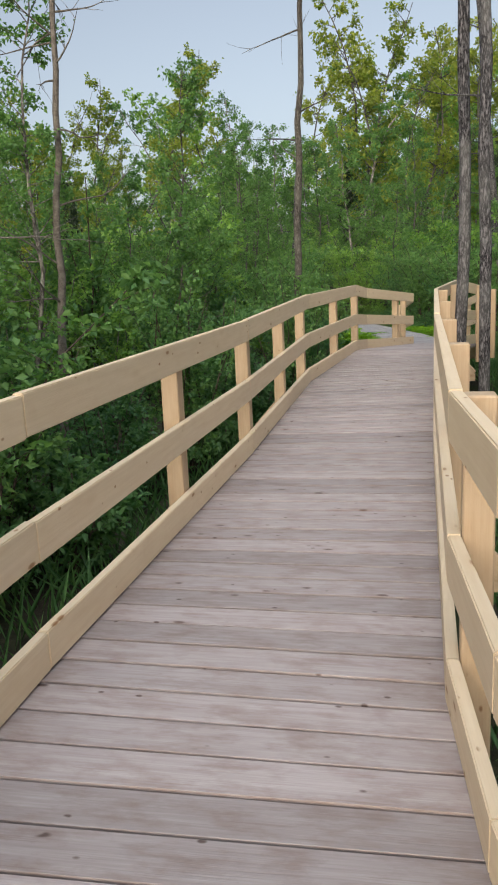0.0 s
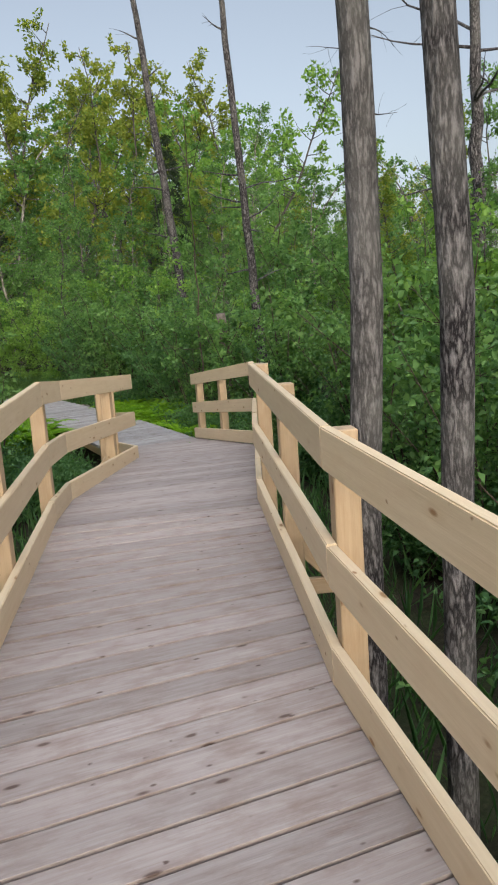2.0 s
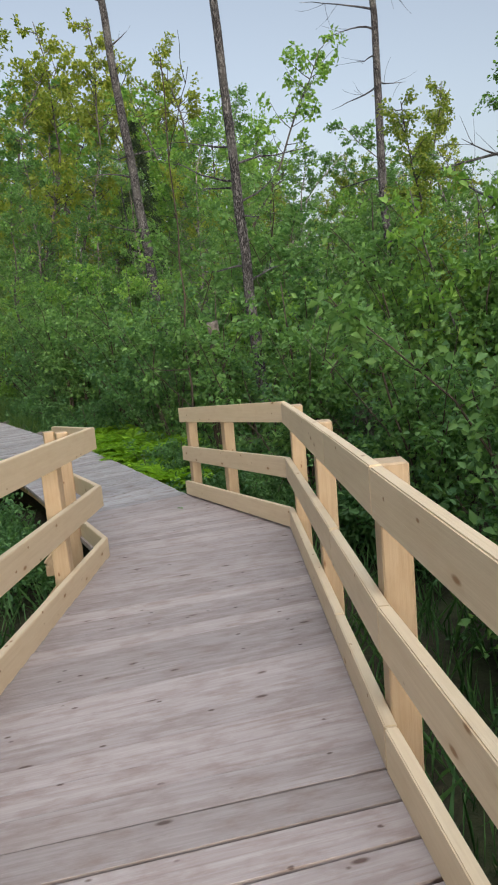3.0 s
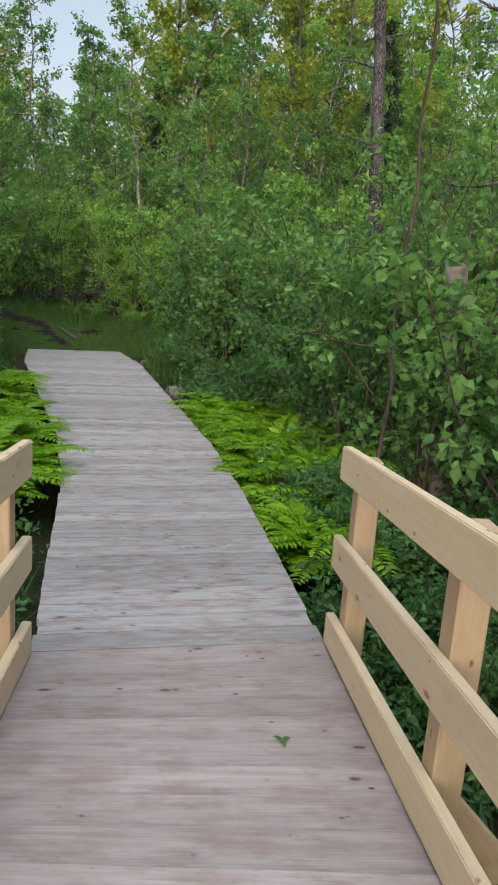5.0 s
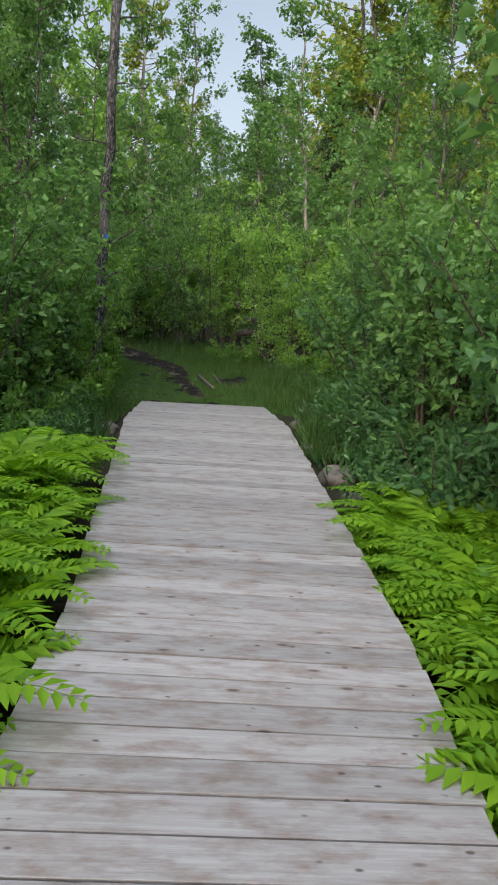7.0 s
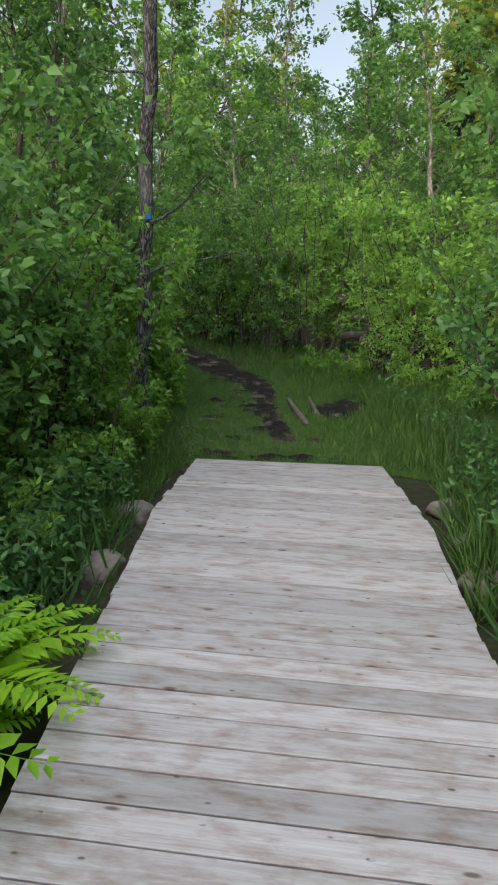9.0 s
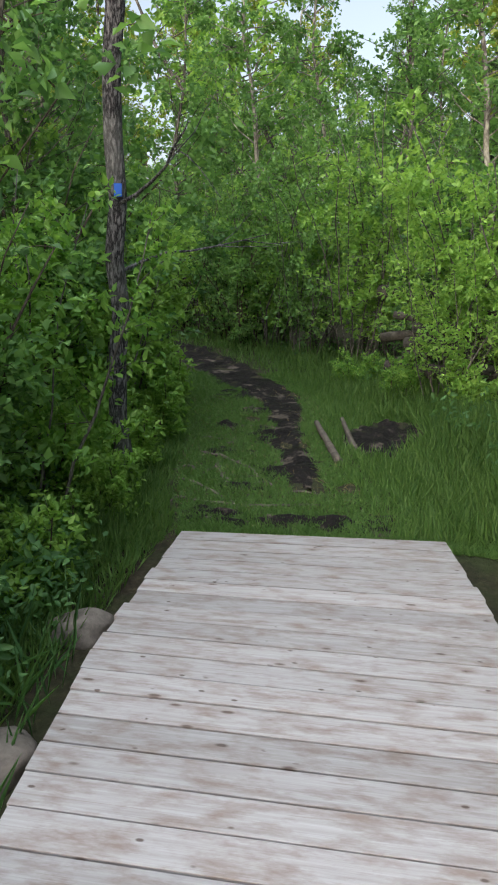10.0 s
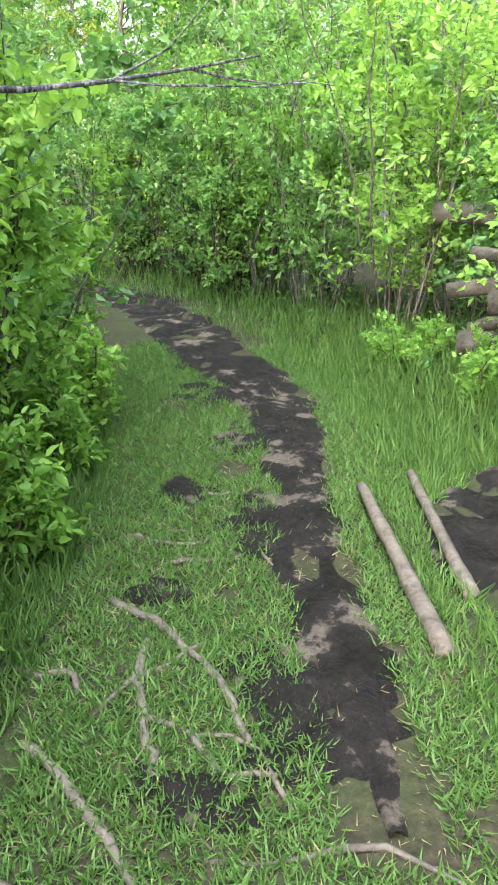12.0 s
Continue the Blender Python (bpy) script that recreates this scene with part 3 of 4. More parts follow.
def make_dead_tree(label, base, top, girth, branches, mat=M_bark, top_girth=0.4, name="dead_tree", reach=1.0):
    """A bare trunk from base to top with short broken limbs, as one thing with trunk and limbs."""
    ob = thing(name, label, "tree", group="dead trees")
    bm = bmesh.new()
    b, t = np.array(base, float), np.array(top, float)
    n = 14
    pts = [b + (t - b) * i / n + rng.normal(0, 0.02, 3) * (0 < i < n) for i in range(n + 1)]
    tube(bm, pts, [girth * (1 - (1 - top_girth) * i / n) * rng.uniform(0.96, 1.04) for i in range(n + 1)], 12)
    part("trunk", bm, mat, ob, smooth=True)
    for k in range(branches):
        f = rng.uniform(0.3, 0.97)
        st = b + (t - b) * f
        az = rng.uniform(0, math.tau)
        ln = rng.uniform(0.4, 1.6) * reach
        bm = bmesh.new()
        tw, d = limb(st, unit(np.array([math.cos(az), math.sin(az), rng.uniform(-0.1, 0.6)])), ln, 0.02, 6)
        tube(bm, tw, np.linspace(girth * 0.16 + 0.004, 0.003, 7), 5, False)
        for s in range(3):
            q = tw[rng.integers(2, 6)]
            t2, _ = limb(q, unit(d + rng.normal(0, 0.6, 3)), ln * 0.4, 0.03, 4)
            tube(bm, t2, np.linspace(0.005, 0.002, 5), 3, False)
        part("limb", bm, mat, ob, smooth=True)
    return ob


def make_fern(label, fronds, length):
    """Upright triangular fronds with broad lobes, arching over at the tip."""
    ob = thing("fern", label, "fern", group="ferns by the boardwalk")
    P, D, N, L = [], [], [], []
    bm = bmesh.new()
    for f in range(fronds):
        az = f / fronds * math.tau + rng.normal(0, 0.3)
        ln = length * rng.uniform(0.7, 1.15)
        d = unit(np.array([math.cos(az), math.sin(az), rng.uniform(2.0, 6.0)]))
        p = np.array([math.cos(az) * 0.06, math.sin(az) * 0.06, -0.05])
        spine = [p]
        for k in range(24):
            bend = 0.022 if k < 10 else 0.075
            d = unit(d + np.array([math.cos(az) * bend, math.sin(az) * bend, -bend]))
            p = p + d * ln / 24
            spine.append(p)
            if k > 7:
                side = unit(np.cross(d, [0, 0, 1]))
                w = ln * 0.21 * (1 - (k - 8) / 16.5) ** 0.7 * min(1.0, 0.6 + (k - 8) * 0.2) + 0.012
                for sg in (-1, 1):
                    P.append(p)
                    D.append(unit(side * sg + d * 0.55 + rng.normal(0, 0.08, 3)))
                    N.append(unit(np.cross(side, d) + rng.normal(0, 0.15, 3)))
                    L.append(w)
        tube(bm, spine[::3], np.linspace(0.004, 0.001, 9), 3, False)
    part("stalk", bm, M_fern, ob)
    L, N = np.array(L), np.array(N)
    N[N[:, 2] < 0] *= -1
    c = new("foliage", leaf_mesh("foliage", np.array(P), np.array(D), N, L, L * 0.30 + 0.008, M_fern, 0.12, False))
    c.parent = ob
    return ob


def keep_off(x, y, margin):
    """True where a plant of that reach would stand in the way."""
    if y < 25.3:
        l = float(np.interp(y, [a[1] for a, b in EDGE], [a[0] for a, b in EDGE]))
        r = float(np.interp(y, [b[1] for a, b in EDGE], [b[0] for a, b in EDGE]))
        if l - margin < x < r + margin:
            return True
    return trail_off(x, y) < margin + 0.55


def plant(proto, x, y, scale=1.0, turn=None, sink=0.0, lean=0.0):
    a = rng.uniform(0, 360) if turn is None else turn
    o = copy_thing(proto, pose(x, y, ground_z(x, y) - sink, lean, 0, a))
    s = scale * rng.uniform(0.92, 1.08)
    o.scale = (s, s, s * rng.uniform(0.92, 1.1))
    return o


def drop(proto):
    for o in (*proto.children_recursive, proto):
        bpy.data.objects.remove(o)


# ---- plants: kinds ----
bushes = [
    make_bush("dense green alder bush with many thin stems", 2.9, 1.15, 12, 15, 8, 3, 0.082, M_leaf),
    make_bush("dense green alder bush with many thin stems", 3.3, 1.3, 12, 15, 8, 3, 0.085, M_leaf),
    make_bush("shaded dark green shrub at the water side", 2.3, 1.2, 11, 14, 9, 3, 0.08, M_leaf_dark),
]
thickets = [
    make_bush("thicket of thin grey stems with leaves above", 3.3, 1.3, 14, 11, 8, 3, 0.08, M_leaf, 0.55, 0.2, M_barkthin, stem=0.010),
    make_bush("thicket of thin grey stems with fresh leaves above", 3.7, 1.4, 13, 12, 8, 3, 0.08, M_leaf_bright, 0.55, 0.22, M_barkthin, stem=0.011),
]
low_bushes = [
    make_bush("low broad-leaved shrub in the shade", 1.15, 0.85, 9, 11, 9, 3, 0.085, M_leaf_dark, 0.52, 0.2, M_twig, True),
    make_bush("low fresh green broad-leaved shrub", 1.0, 0.8, 9, 11, 9, 3, 0.085, M_leaf_bright, 0.52, 0.2, M_twig, True),
]
maples = [
    make_bush("young maple with bright layered leaves", 3.6, 1.5, 4, 20, 9, 4, 0.085, M_leaf_bright, 0.55, 0.3, M_barkthin, True),
    make_bush("young maple with bright layered leaves", 3.0, 1.25, 5, 16, 9, 4, 0.08, M_leaf_bright, 0.55, 0.25, M_barkthin, True),
]
trees = [
    make_tree("slender birch with light green leaves", 10.0, 1.7, 0.18, 60, 8, 3, 0.112, M_leaf, M_birch, 0.075),
    make_tree("slender tree with low sun painted into yellow-green leaves", 11.0, 1.5, 0.25, 60, 8, 3, 0.112, M_leaf_gold, M_barkthin, 0.085),
    make_tree("slender young ash with green leaves", 9.0, 1.9, 0.15, 60, 8, 3, 0.115, M_leaf, M_barkthin, 0.065, 0.05),
]
far_trees = [
    make_tree("leafy tree of the wood behind", 10.0, 2.1, 0.12, 46, 6, 3, 0.155, M_leaf, M_birch, 0.085),
    # its sunlit gold is leaf colour; no lamp gives it
    make_tree("tree with evening sun painted into golden green leaves", 11.0, 1.9, 0.14, 46, 6, 3, 0.15, M_leaf_gold, M_barkthin, 0.085),
    make_tree("bright leafy tree of the wood behind", 9.0, 2.3, 0.10, 46, 6, 3, 0.155, M_leaf_bright, M_barkthin, 0.075, 0.04),
]
spruces = [make_spruce("dark green spruce among the trees", 10.0, 2.0)]
ferns = [make_fern("bright yellow-green fern beside the boardwalk", 11, 0.74), make_fern("bright yellow-green fern beside the boardwalk", 13, 0.82), make_fern("bright yellow-green fern beside the boardwalk", 8, 0.68)]


# ---- plants: where they stand ----
def row(protos, side, y0, y1, step, near, depth, scale, margin=None):
    """A loose row beside the boardwalk; side -1 or +1, near: distance from its edge."""
    y = y0
    while y < y1:
        yy = y + rng.normal(0, step * 0.25)
        edge = float(np.interp(yy, [e[0 if side < 0 else 1][1] for e in EDGE], [e[0 if side < 0 else 1][0] for e in EDGE]))
        x = edge + side * (near + rng.uniform(0, depth))
        if not keep_off(x, yy, margin if margin is not None else 0.7):
            plant(protos[rng.integers(len(protos))], x, yy, scale * rng.uniform(0.85, 1.15))
        y += step


# along the railed stretch
row(bushes, -1, -3.0, 15.5, 1.25, 1.5, 0.7, 0.80)
row(low_bushes[:1], -1, -1.0, 15.0, 1.7, 1.5, 0.4, 0.8, 0.6)
row(bushes, 1, -3.0, 5.0, 1.5, 1.8, 0.8, 0.75)
row(bushes, 1, 9.0, 15.5, 1.1, 1.7, 0.7, 0.85)
row(low_bushes[:1], 1, 4.0, 15.0, 1.3, 1.5, 0.5, 0.85, 0.6)
row(bushes + maples, -1, -3.0, 17.0, 1.7, 3.4, 1.4, 1.0)
row(bushes + maples, 1, -3.0, 17.0, 1.7, 3.6, 1.4, 1.0)
# along the open stretch
row(bushes, -1, 15.8, 24.5, 1.3, 2.0, 0.6, 0.85)
row(bushes + maples, -1, 15.5, 24.5, 1.6, 3.4, 1.0, 1.05)
row(bushes, 1, 15.4, 23.5, 1.0, 1.35, 0.4, 0.95)
row(bushes + maples, 1, 15.0, 24.5, 1.6, 3.2, 1.0, 1.1)
row(low_bushes[:1], 1, 15.3, 17.6, 0.45, 0.6, 0.35, 0.62, 0.5)
row(low_bushes, 1, 20.5, 23.5, 0.9, 1.0, 0.4, 0.9, 0.6)
# round the end of the boardwalk and the trail
for x, y, k, s in ((0.38, 26.1, 0, 0.95), (0.08, 27.3, 1, 1.05), (0.9, 24.3, 0, 0.9), (0.85, 23.2, 1, 0.9), (0.75, 22.0, 0, 0.9), (5.0, 22.4, 0, 0.95), (4.9, 23.6, 1, 0.9), (0.15, 28.4, 0, 0.95), (-0.6, 29.6, 1, 0.95), (-1.6, 31.0, 0, 1.0), (-2.8, 32.4, 1, 1.0), (-0.7, 35.9, 1, 1.0), (-2.4, 37.6, 0, 1.1), (-4.4, 38.6, 1, 1.1), (0.5, 34.7, 0, 1.0), (0.35, 33.5, 0, 0.85), (-0.1, 34.4, 1, 0.9), (-1.7, 36.0, 0, 1.0), (-3.3, 37.0, 1, 1.0), (-5.2, 38.2, 0, 1.1),
                   
                   (5.1, 26.0, 0, 0.95), (5.5, 27.5, 1, 1.05), (4.9, 24.6, 2, 0.95)):
    plant(bushes[k], x, y, s)
for x, y, k, s in ((3.55, 30.1, 0, 1.0), (4.6, 28.7, 1, 1.05), (2.5, 33.2, 0, 1.1), (5.6, 29.6, 0, 1.15), (-0.9, 27.6, 0, 1.0), (0.55, 26.75, 1, 0.72), (0.62, 25.55, 1, 0.7), (0.3, 28.0, 0, 0.75)):
    plant(maples[k], x, y, s)
for x, y, s in ((1.2, 25.25, 0.5), (1.25, 24.5, 0.5), (0.95, 25.7, 0.65), (3.1, 29.4, 0.6), (3.9, 28.7, 0.7), (4.3, 27.4, 0.7), (2.5, 30.2, 0.55), (0.6, 28.3, 0.6)):
    plant(low_bushes[1], x, y, s)
for x, y, k, s in ((3.3, 30.9, 0, 0.95), (2.4, 31.6, 1, 0.9), (1.5, 32.4, 0, 0.95), (0.8, 33.3, 1, 0.95), (0.0, 34.6, 0, 1.0), (-1.0, 35.7, 1, 1.0), (-2.2, 36.6, 0, 1.0), (4.2, 30.0, 1, 0.85), (3.0, 32.2, 1, 1.1), (1.6, 33.8, 0, 1.1), (3.55, 28.9, 1, 0.7)):
    plant(thickets[k], x, y, s)
for x, y, k, s in ((0.98, 24.95, 1, 0.75), (1.0, 23.7, 1, 0.62), (0.85, 22.6, 1, 0.65), (0.62, 26.6, 1, 0.62), (0.45, 27.6, 1, 0.7), (0.2, 28.9, 1, 0.7)):
    plant(maples[k], x, y, s)
for x, y, s in ((1.35, 24.0, 0.6), (1.3, 22.9, 0.6), (1.2, 22.0, 0.65), (0.98, 26.2, 0.6), (0.9, 26.9, 0.65), (0.68, 27.7, 0.65), (0.5, 28.5, 0.65), (1.08, 25.6, 0.65), (0.85, 25.0, 0.9)):
    plant(low_bushes[1], x, y, s)
# the wood behind: belts of trees, thickest ahead of the walk
def ahead(x, y):
    left = -0.40 * y - 3.0 if y < 24 else -12.6 - 0.65 * (y - 24)
    return left < x < max(7.0, y) + 1.0


def belt(count, d0, d1, s0, s1, y0, y1, protos, shares, stray=0.12):
    made = 0
    while made < count:
        x, y = rng.uniform(-36, 46), rng.uniform(y0, y1)
        d = min(math.hypot(x - deck_mid(min(max(y, -3), 25)), max(0, y - 25) * 0.8, max(0, -3 - y)), trail_off(x, y) + 0.8)
        if not d0 < d < d1 or (not ahead(x, y) and rng.uniform() > stray):
            continue
        k = rng.uniform()
        i = next(i for i, c in enumerate(shares) if k <= c)
        low = 0.58 if x > 3 + (y - 5) * 0.42 and d > 10 else 0.68 if (x > deck_mid(min(y, 25)) + 2 and 4 < y < 30 and d < 18) or (x < deck_mid(min(y, 25)) - 2 and 14 < y < 30) else 1.0
        plant(protos[i], x, y, rng.uniform(s0, s1) * low)
        made += 1


belt(64, 4.4, 8, 0.46, 0.72, -4, 46, trees, (0.40, 0.55, 1.0))
belt(96, 8, 18, 0.66, 1.0, -4, 52, trees + spruces, (0.36, 0.58, 0.95, 1.0))
belt(85, 16, 30, 0.95, 1.45, 6, 56, far_trees, (0.34, 0.70, 1.0), 0.06)
belt(80, 28, 42, 1.25, 1.85, 12, 66, far_trees, (0.30, 0.70, 1.0), 0.05)
tall = 0
while tall < 20:
    x, y = rng.uniform(-12, 10), rng.uniform(16, 54)
    if (y > 25 or abs(x - deck_mid(y)) > 5.5) and trail_off(x, y) > 5.5 and -0.2 * y < x < 0.25 * y:
        plant(far_trees[rng.integers(3)] if y > 24 else trees[rng.integers(3)], x, y, rng.uniform(0.75, 1.0) if y < 24 else rng.uniform(0.95, 1.35))
        tall += 1
for i in range(110):
    x, y = rng.uniform(-9, 14), rng.uniform(0, 44)
    d = min(abs(x - deck_mid(min(y, 25))) if y < 25 else 99, trail_off(x, y))
    if d < 4.4 or d > 9:
        continue
    plant((bushes[:2] + maples)[rng.integers(4)], x, y, rng.uniform(1.0, 1.45))
for x, y, k, s in ((0.7, 23.8, 2, 0.42), (0.35, 26.9, 2, 0.62), (-0.35, 28.2, 0, 0.7), (-0.6, 26.0, 2, 0.7), (-1.5, 29.8, 2, 0.72), (0.2, 34.4, 0, 0.8), (2.2, 34.2, 2, 0.8), (3.9, 32.3, 0, 0.8),
                   (5.9, 31.2, 2, 0.8), (5.3, 27.0, 2, 0.62), (-3.4, 33.8, 0, 0.8), (-1.6, 36.5, 2, 0.85), (0.2, 24.2, 2, 0.55), (1.0, 36.2, 0, 0.85)):
    plant(trees[k], x, y, s)
# ferns
for i in range(250):
    if i < 125:
        y = rng.uniform(17.2, 21.4)
        edge = float(np.interp(y, [e[0][1] for e in EDGE], [e[0][0] for e in EDGE]))
        x = edge - 0.43 - abs(rng.normal(0, 0.7))
    else:
        y = rng.uniform(16.6, 20.8)
        edge = float(np.interp(y, [e[1][1] for e in EDGE], [e[1][0] for e in EDGE]))
        x = edge + 0.44 + abs(rng.normal(0, 0.36))
    plant(ferns[rng.integers(3)], x, y, rng.uniform(0.85, 1.15))
for p in bushes + thickets + low_bushes + maples + trees + far_trees + spruces + ferns:
    drop(p)


# ---- tall trunks, stumps and snags ----
make_dead_tree("tall dark furrowed tree trunk beside the railing", (2.16, 7.98, -0.9), (2.00, 7.70, 11.0), 0.063, 4, top_girth=0.75, name="tall_tree")
make_dead_tree("tall dark furrowed tree trunk beside the railing", (2.30, 7.62, -0.9), (2.16, 7.42, 11.0), 0.058, 4, top_girth=0.75, name="tall_tree")
make_dead_tree("dead leaning tree with bare branches", (9.2, 28.5, -0.3), (7.2, 25.9, 11.5), 0.16, 9)
make_dead_tree("dead leaning tree with bare branches", (7.2, 19.1, -0.3), (6.05, 17.7, 8.0), 0.10, 10)
make_dead_tree("dead leaning tree with bare branches", (12.3, 22.2, -0.2), (10.8, 20.4, 9.2), 0.12, 9)
make_dead_tree("tall dark pine trunk with dead side branches", (9.6, 15.6, -0.2), (8.95, 14.9, 7.0), 0.15, 16, reach=1.9)
make_dead_tree("thin grey dead tree with bare branches", (0.75, 15.7, -0.6), (1.05, 14.0, 8.0), 0.09, 8, M_barkthin)
make_dead_tree("broken grey tree snag above bushes", (1.12, 25.95, -0.2), (1.43, 25.3, 4.8), 0.065, 5, M_bark, 0.85)
make_dead_tree("bare grey tree with bleached branches", (-2.9, 6.5, -0.8), (-3.3, 6.0, 5.5), 0.06, 14, M_dead)
make_dead_tree("bare grey tree with bleached branches", (-2.6, 9.5, -0.8), (-2.1, 9.2, 5.8), 0.06, 14, M_dead)
make_dead_tree("short broken grey trunk among bushes", (5.55, 17.0, -0.5), (5.42, 17.05, 1.7), 0.085, 0, M_dead, 0.85)
make_dead_tree("slim dark sapling with few leaves", (4.72, 16.3, -0.5), (4.80, 16.4, 4.6), 0.014, 3, M_twig)


def stump(label, x, y, z0, z1, r, lean=(0, 0)):
    ob = thing("tree_stump", label, "stump", group="sawn stumps")
    bm = bmesh.new()
    n = 7
    pts = [(x + lean[0] * i / n, y + lean[1] * i / n, z0 + (z1 - z0) * i / n) for i in range(n + 1)]
    tube(bm, pts, [r * (1.25 - 0.25 * min(1, i / 3)) * random.uniform(0.96, 1.04) for i in range(n + 1)], 14)
    part("trunk", bm, M_bark, ob, smooth=True)
    bm = bmesh.new()
    bmesh.ops.create_cone(bm, cap_ends=True, segments=14, radius1=r * 0.95, radius2=r * 0.9, depth=0.012)
    c = part("sawn_face", bm, M_cut, ob, "pale freshly sawn face")
    c.location = (x + lean[0], y + lean[1], z1 + 0.004)
    return ob


stump("tall sawn-off dark tree stump with pale cut", 2.69, 7.39, -0.9, 1.34, 0.075)
stump("tall sawn-off dark tree stump with pale cut", 2.78, 7.0, -0.9, 1.40, 0.07, (-0.05, -0.05))
stump("short sawn-off dark stump with pale cut", 2.48, 7.15, -0.9, 1.02, 0.035)


def log(name, label, a, b, r, mat, category="log", group="", wave=0.015):
    bm = bmesh.new()
    n = 9
    A, B = Vector(a), Vector(b)
    pts = [A.lerp(B, i / n) + Vector((0, 0, wave * math.sin(i * 1.7))) for i in range(n + 1)]
    tube(bm, pts, [r * (1 - 0.25 * i / n) * random.uniform(0.9, 1.08) for i in range(n + 1)], 9)
    return tagged(part(name, bm, mat, smooth=True), label, category, group)


log("log", "grey weathered pole lying in the grass", (2.65, 26.66, 0.05), (2.31, 27.85, 0.12), 0.036, M_root, group="poles by the path", wave=0.003)
log("log", "grey weathered pole lying in the grass", (2.75, 27.0, 0.07), (2.53, 28.05, 0.13), 0.030, M_root, group="poles by the path", wave=0.003)
for a, b, r in (((2.5, 30.9, 1.15), (4.9, 30.1, 1.05), 0.10), ((2.9, 29.9, 0.55), (5.0, 29.35, 0.72), 0.09), ((3.0, 30.1, 0.75), (4.8, 29.2, 0.5), 0.08),
                ((2.7, 29.7, 0.28), (4.7, 29.1, 0.33), 0.10), ((3.1, 30.2, 0.45), (4.9, 29.5, 0.3), 0.09), ((2.8, 30.2, 0.3), (4.6, 29.9, 0.95), 0.06), ((2.75, 29.95, 0.9), (4.4, 29.3, 0.66), 0.05), ((2.6, 30.0, 0.62), (4.9, 29.8, 0.85), 0.06),
                ((3.3, 29.5, 0.2), (5.1, 29.0, 0.55), 0.06), ((2.9, 29.6, 0.45), (3.9, 29.5, 0.6), 0.04), ((3.2, 30.0, 1.0), (5.2, 29.2, 0.95), 0.05)):
    a, b = (a[0] + 0.15, a[1] + 0.35, a[2] + 0.12), (b[0] + 0.15, b[1] + 0.35, b[2] + 0.12)
    log("fallen_log", "brown fallen log in a heap", a, b, r, M_log, group="heap of fallen logs")
log("fallen_log", "dark dead branch lying beside the boardwalk", (4.3, 21.7, -0.25), (5.2, 21.3, 0.1), 0.05, M_dead)


def rock(x, y, r):
    bm = bmesh.new()
    bmesh.ops.create_icosphere(bm, subdivisions=3, radius=r)
    off = random.uniform(0, 50)
    for v in bm.verts:
        n = noise.noise(v.co * (2.0 / r) * 0.6 + Vector((off, 0, 0)))
        v.co *= 1 + 0.35 * n
        v.co.z *= 0.62
    o = tagged(part("rock", bm, M_rock, smooth=True), "pinkish grey rock lying beside the boardwalk", "rock", "rocks by the boardwalk")
    o.location = (x, y, ground_z(x, y) + r * 0.25)
    o.rotation_euler.z = random.uniform(0, 6)


for x, y, r in ((1.86, 23.0, 0.15), (1.62, 22.1, 0.20), (1.72, 24.0, 0.14), (1.55, 22.7, 0.12), (1.75, 21.4, 0.16), (3.98, 22.9, 0.17), (3.95, 23.5, 0.13), (4.1, 22.2, 0.16), (4.2, 21.6, 0.13), (3.85, 24.2, 0.12), (4.05, 23.2, 0.1)):
    rock(x, y, r)


# ---- roots across the trail ----
def root(points, r):
    bm = bmesh.new()
    pts = []
    for (x0, y0), (x1, y1) in zip(points, points[1:]):
        for k in range(4):
            x, y = x0 + (x1 - x0) * k / 4 + random.uniform(-0.012, 0.012), y0 + (y1 - y0) * k / 4 + random.uniform(-0.012, 0.012)
            pts.append((x, y, ground_z(x, y) + 0.004 + random.uniform(-0.012, 0.008)))
    tube(bm, pts, [r * 0.85 * (1 - 0.5 * i / len(pts)) * random.uniform(0.8, 1.25) for i in range(len(pts))], 6)
    tagged(part("root", bm, M_root, smooth=True), "pale worn tree root across the path", "root", "roots across the path")


for pts, r in ((((1.5, 26.82), (1.75, 26.67), (2.05, 26.37), (2.2, 26.05)), 0.022), (((1.7, 26.62), (1.73, 26.4), (1.85, 26.15), (1.95, 26.0), (2.25, 25.8)), 0.02),
               (((1.88, 26.62), (1.73, 26.41), (1.6, 26.05)), 0.017), (((1.45, 25.75), (1.9, 25.65), (2.3, 25.62), (2.75, 25.75)), 0.02),
               (((1.8, 26.25), (2.15, 26.2), (2.3, 25.95)), 0.013), (((1.5, 27.4), (1.9, 27.35), (2.05, 27.1)), 0.012), (((2.1, 25.85), (2.5, 25.95), (2.95, 25.8)), 0.013),
               (((1.35, 26.2), (1.7, 26.0), (2.0, 25.72), (2.15, 25.5)), 0.022), (((1.55, 25.45), (1.8, 25.35), (2.1, 25.4), (2.35, 25.3)), 0.018), (((2.3, 25.45), (2.6, 25.5), (2.9, 25.42)), 0.02),
               (((1.3, 26.45), (1.5, 26.4), (1.62, 26.3)), 0.02), (((1.95, 26.2), (2.1, 26.1), (2.35, 26.12)), 0.016), (((1.6, 27.1), (1.85, 27.2), (2.0, 27.4)), 0.016), (((1.35, 27.3), (1.6, 27.25), (1.75, 27.3)), 0.02),
               (((1.55, 27.75), (1.75, 27.8), (1.85, 28.0)), 0.014)):
    root(pts, r)


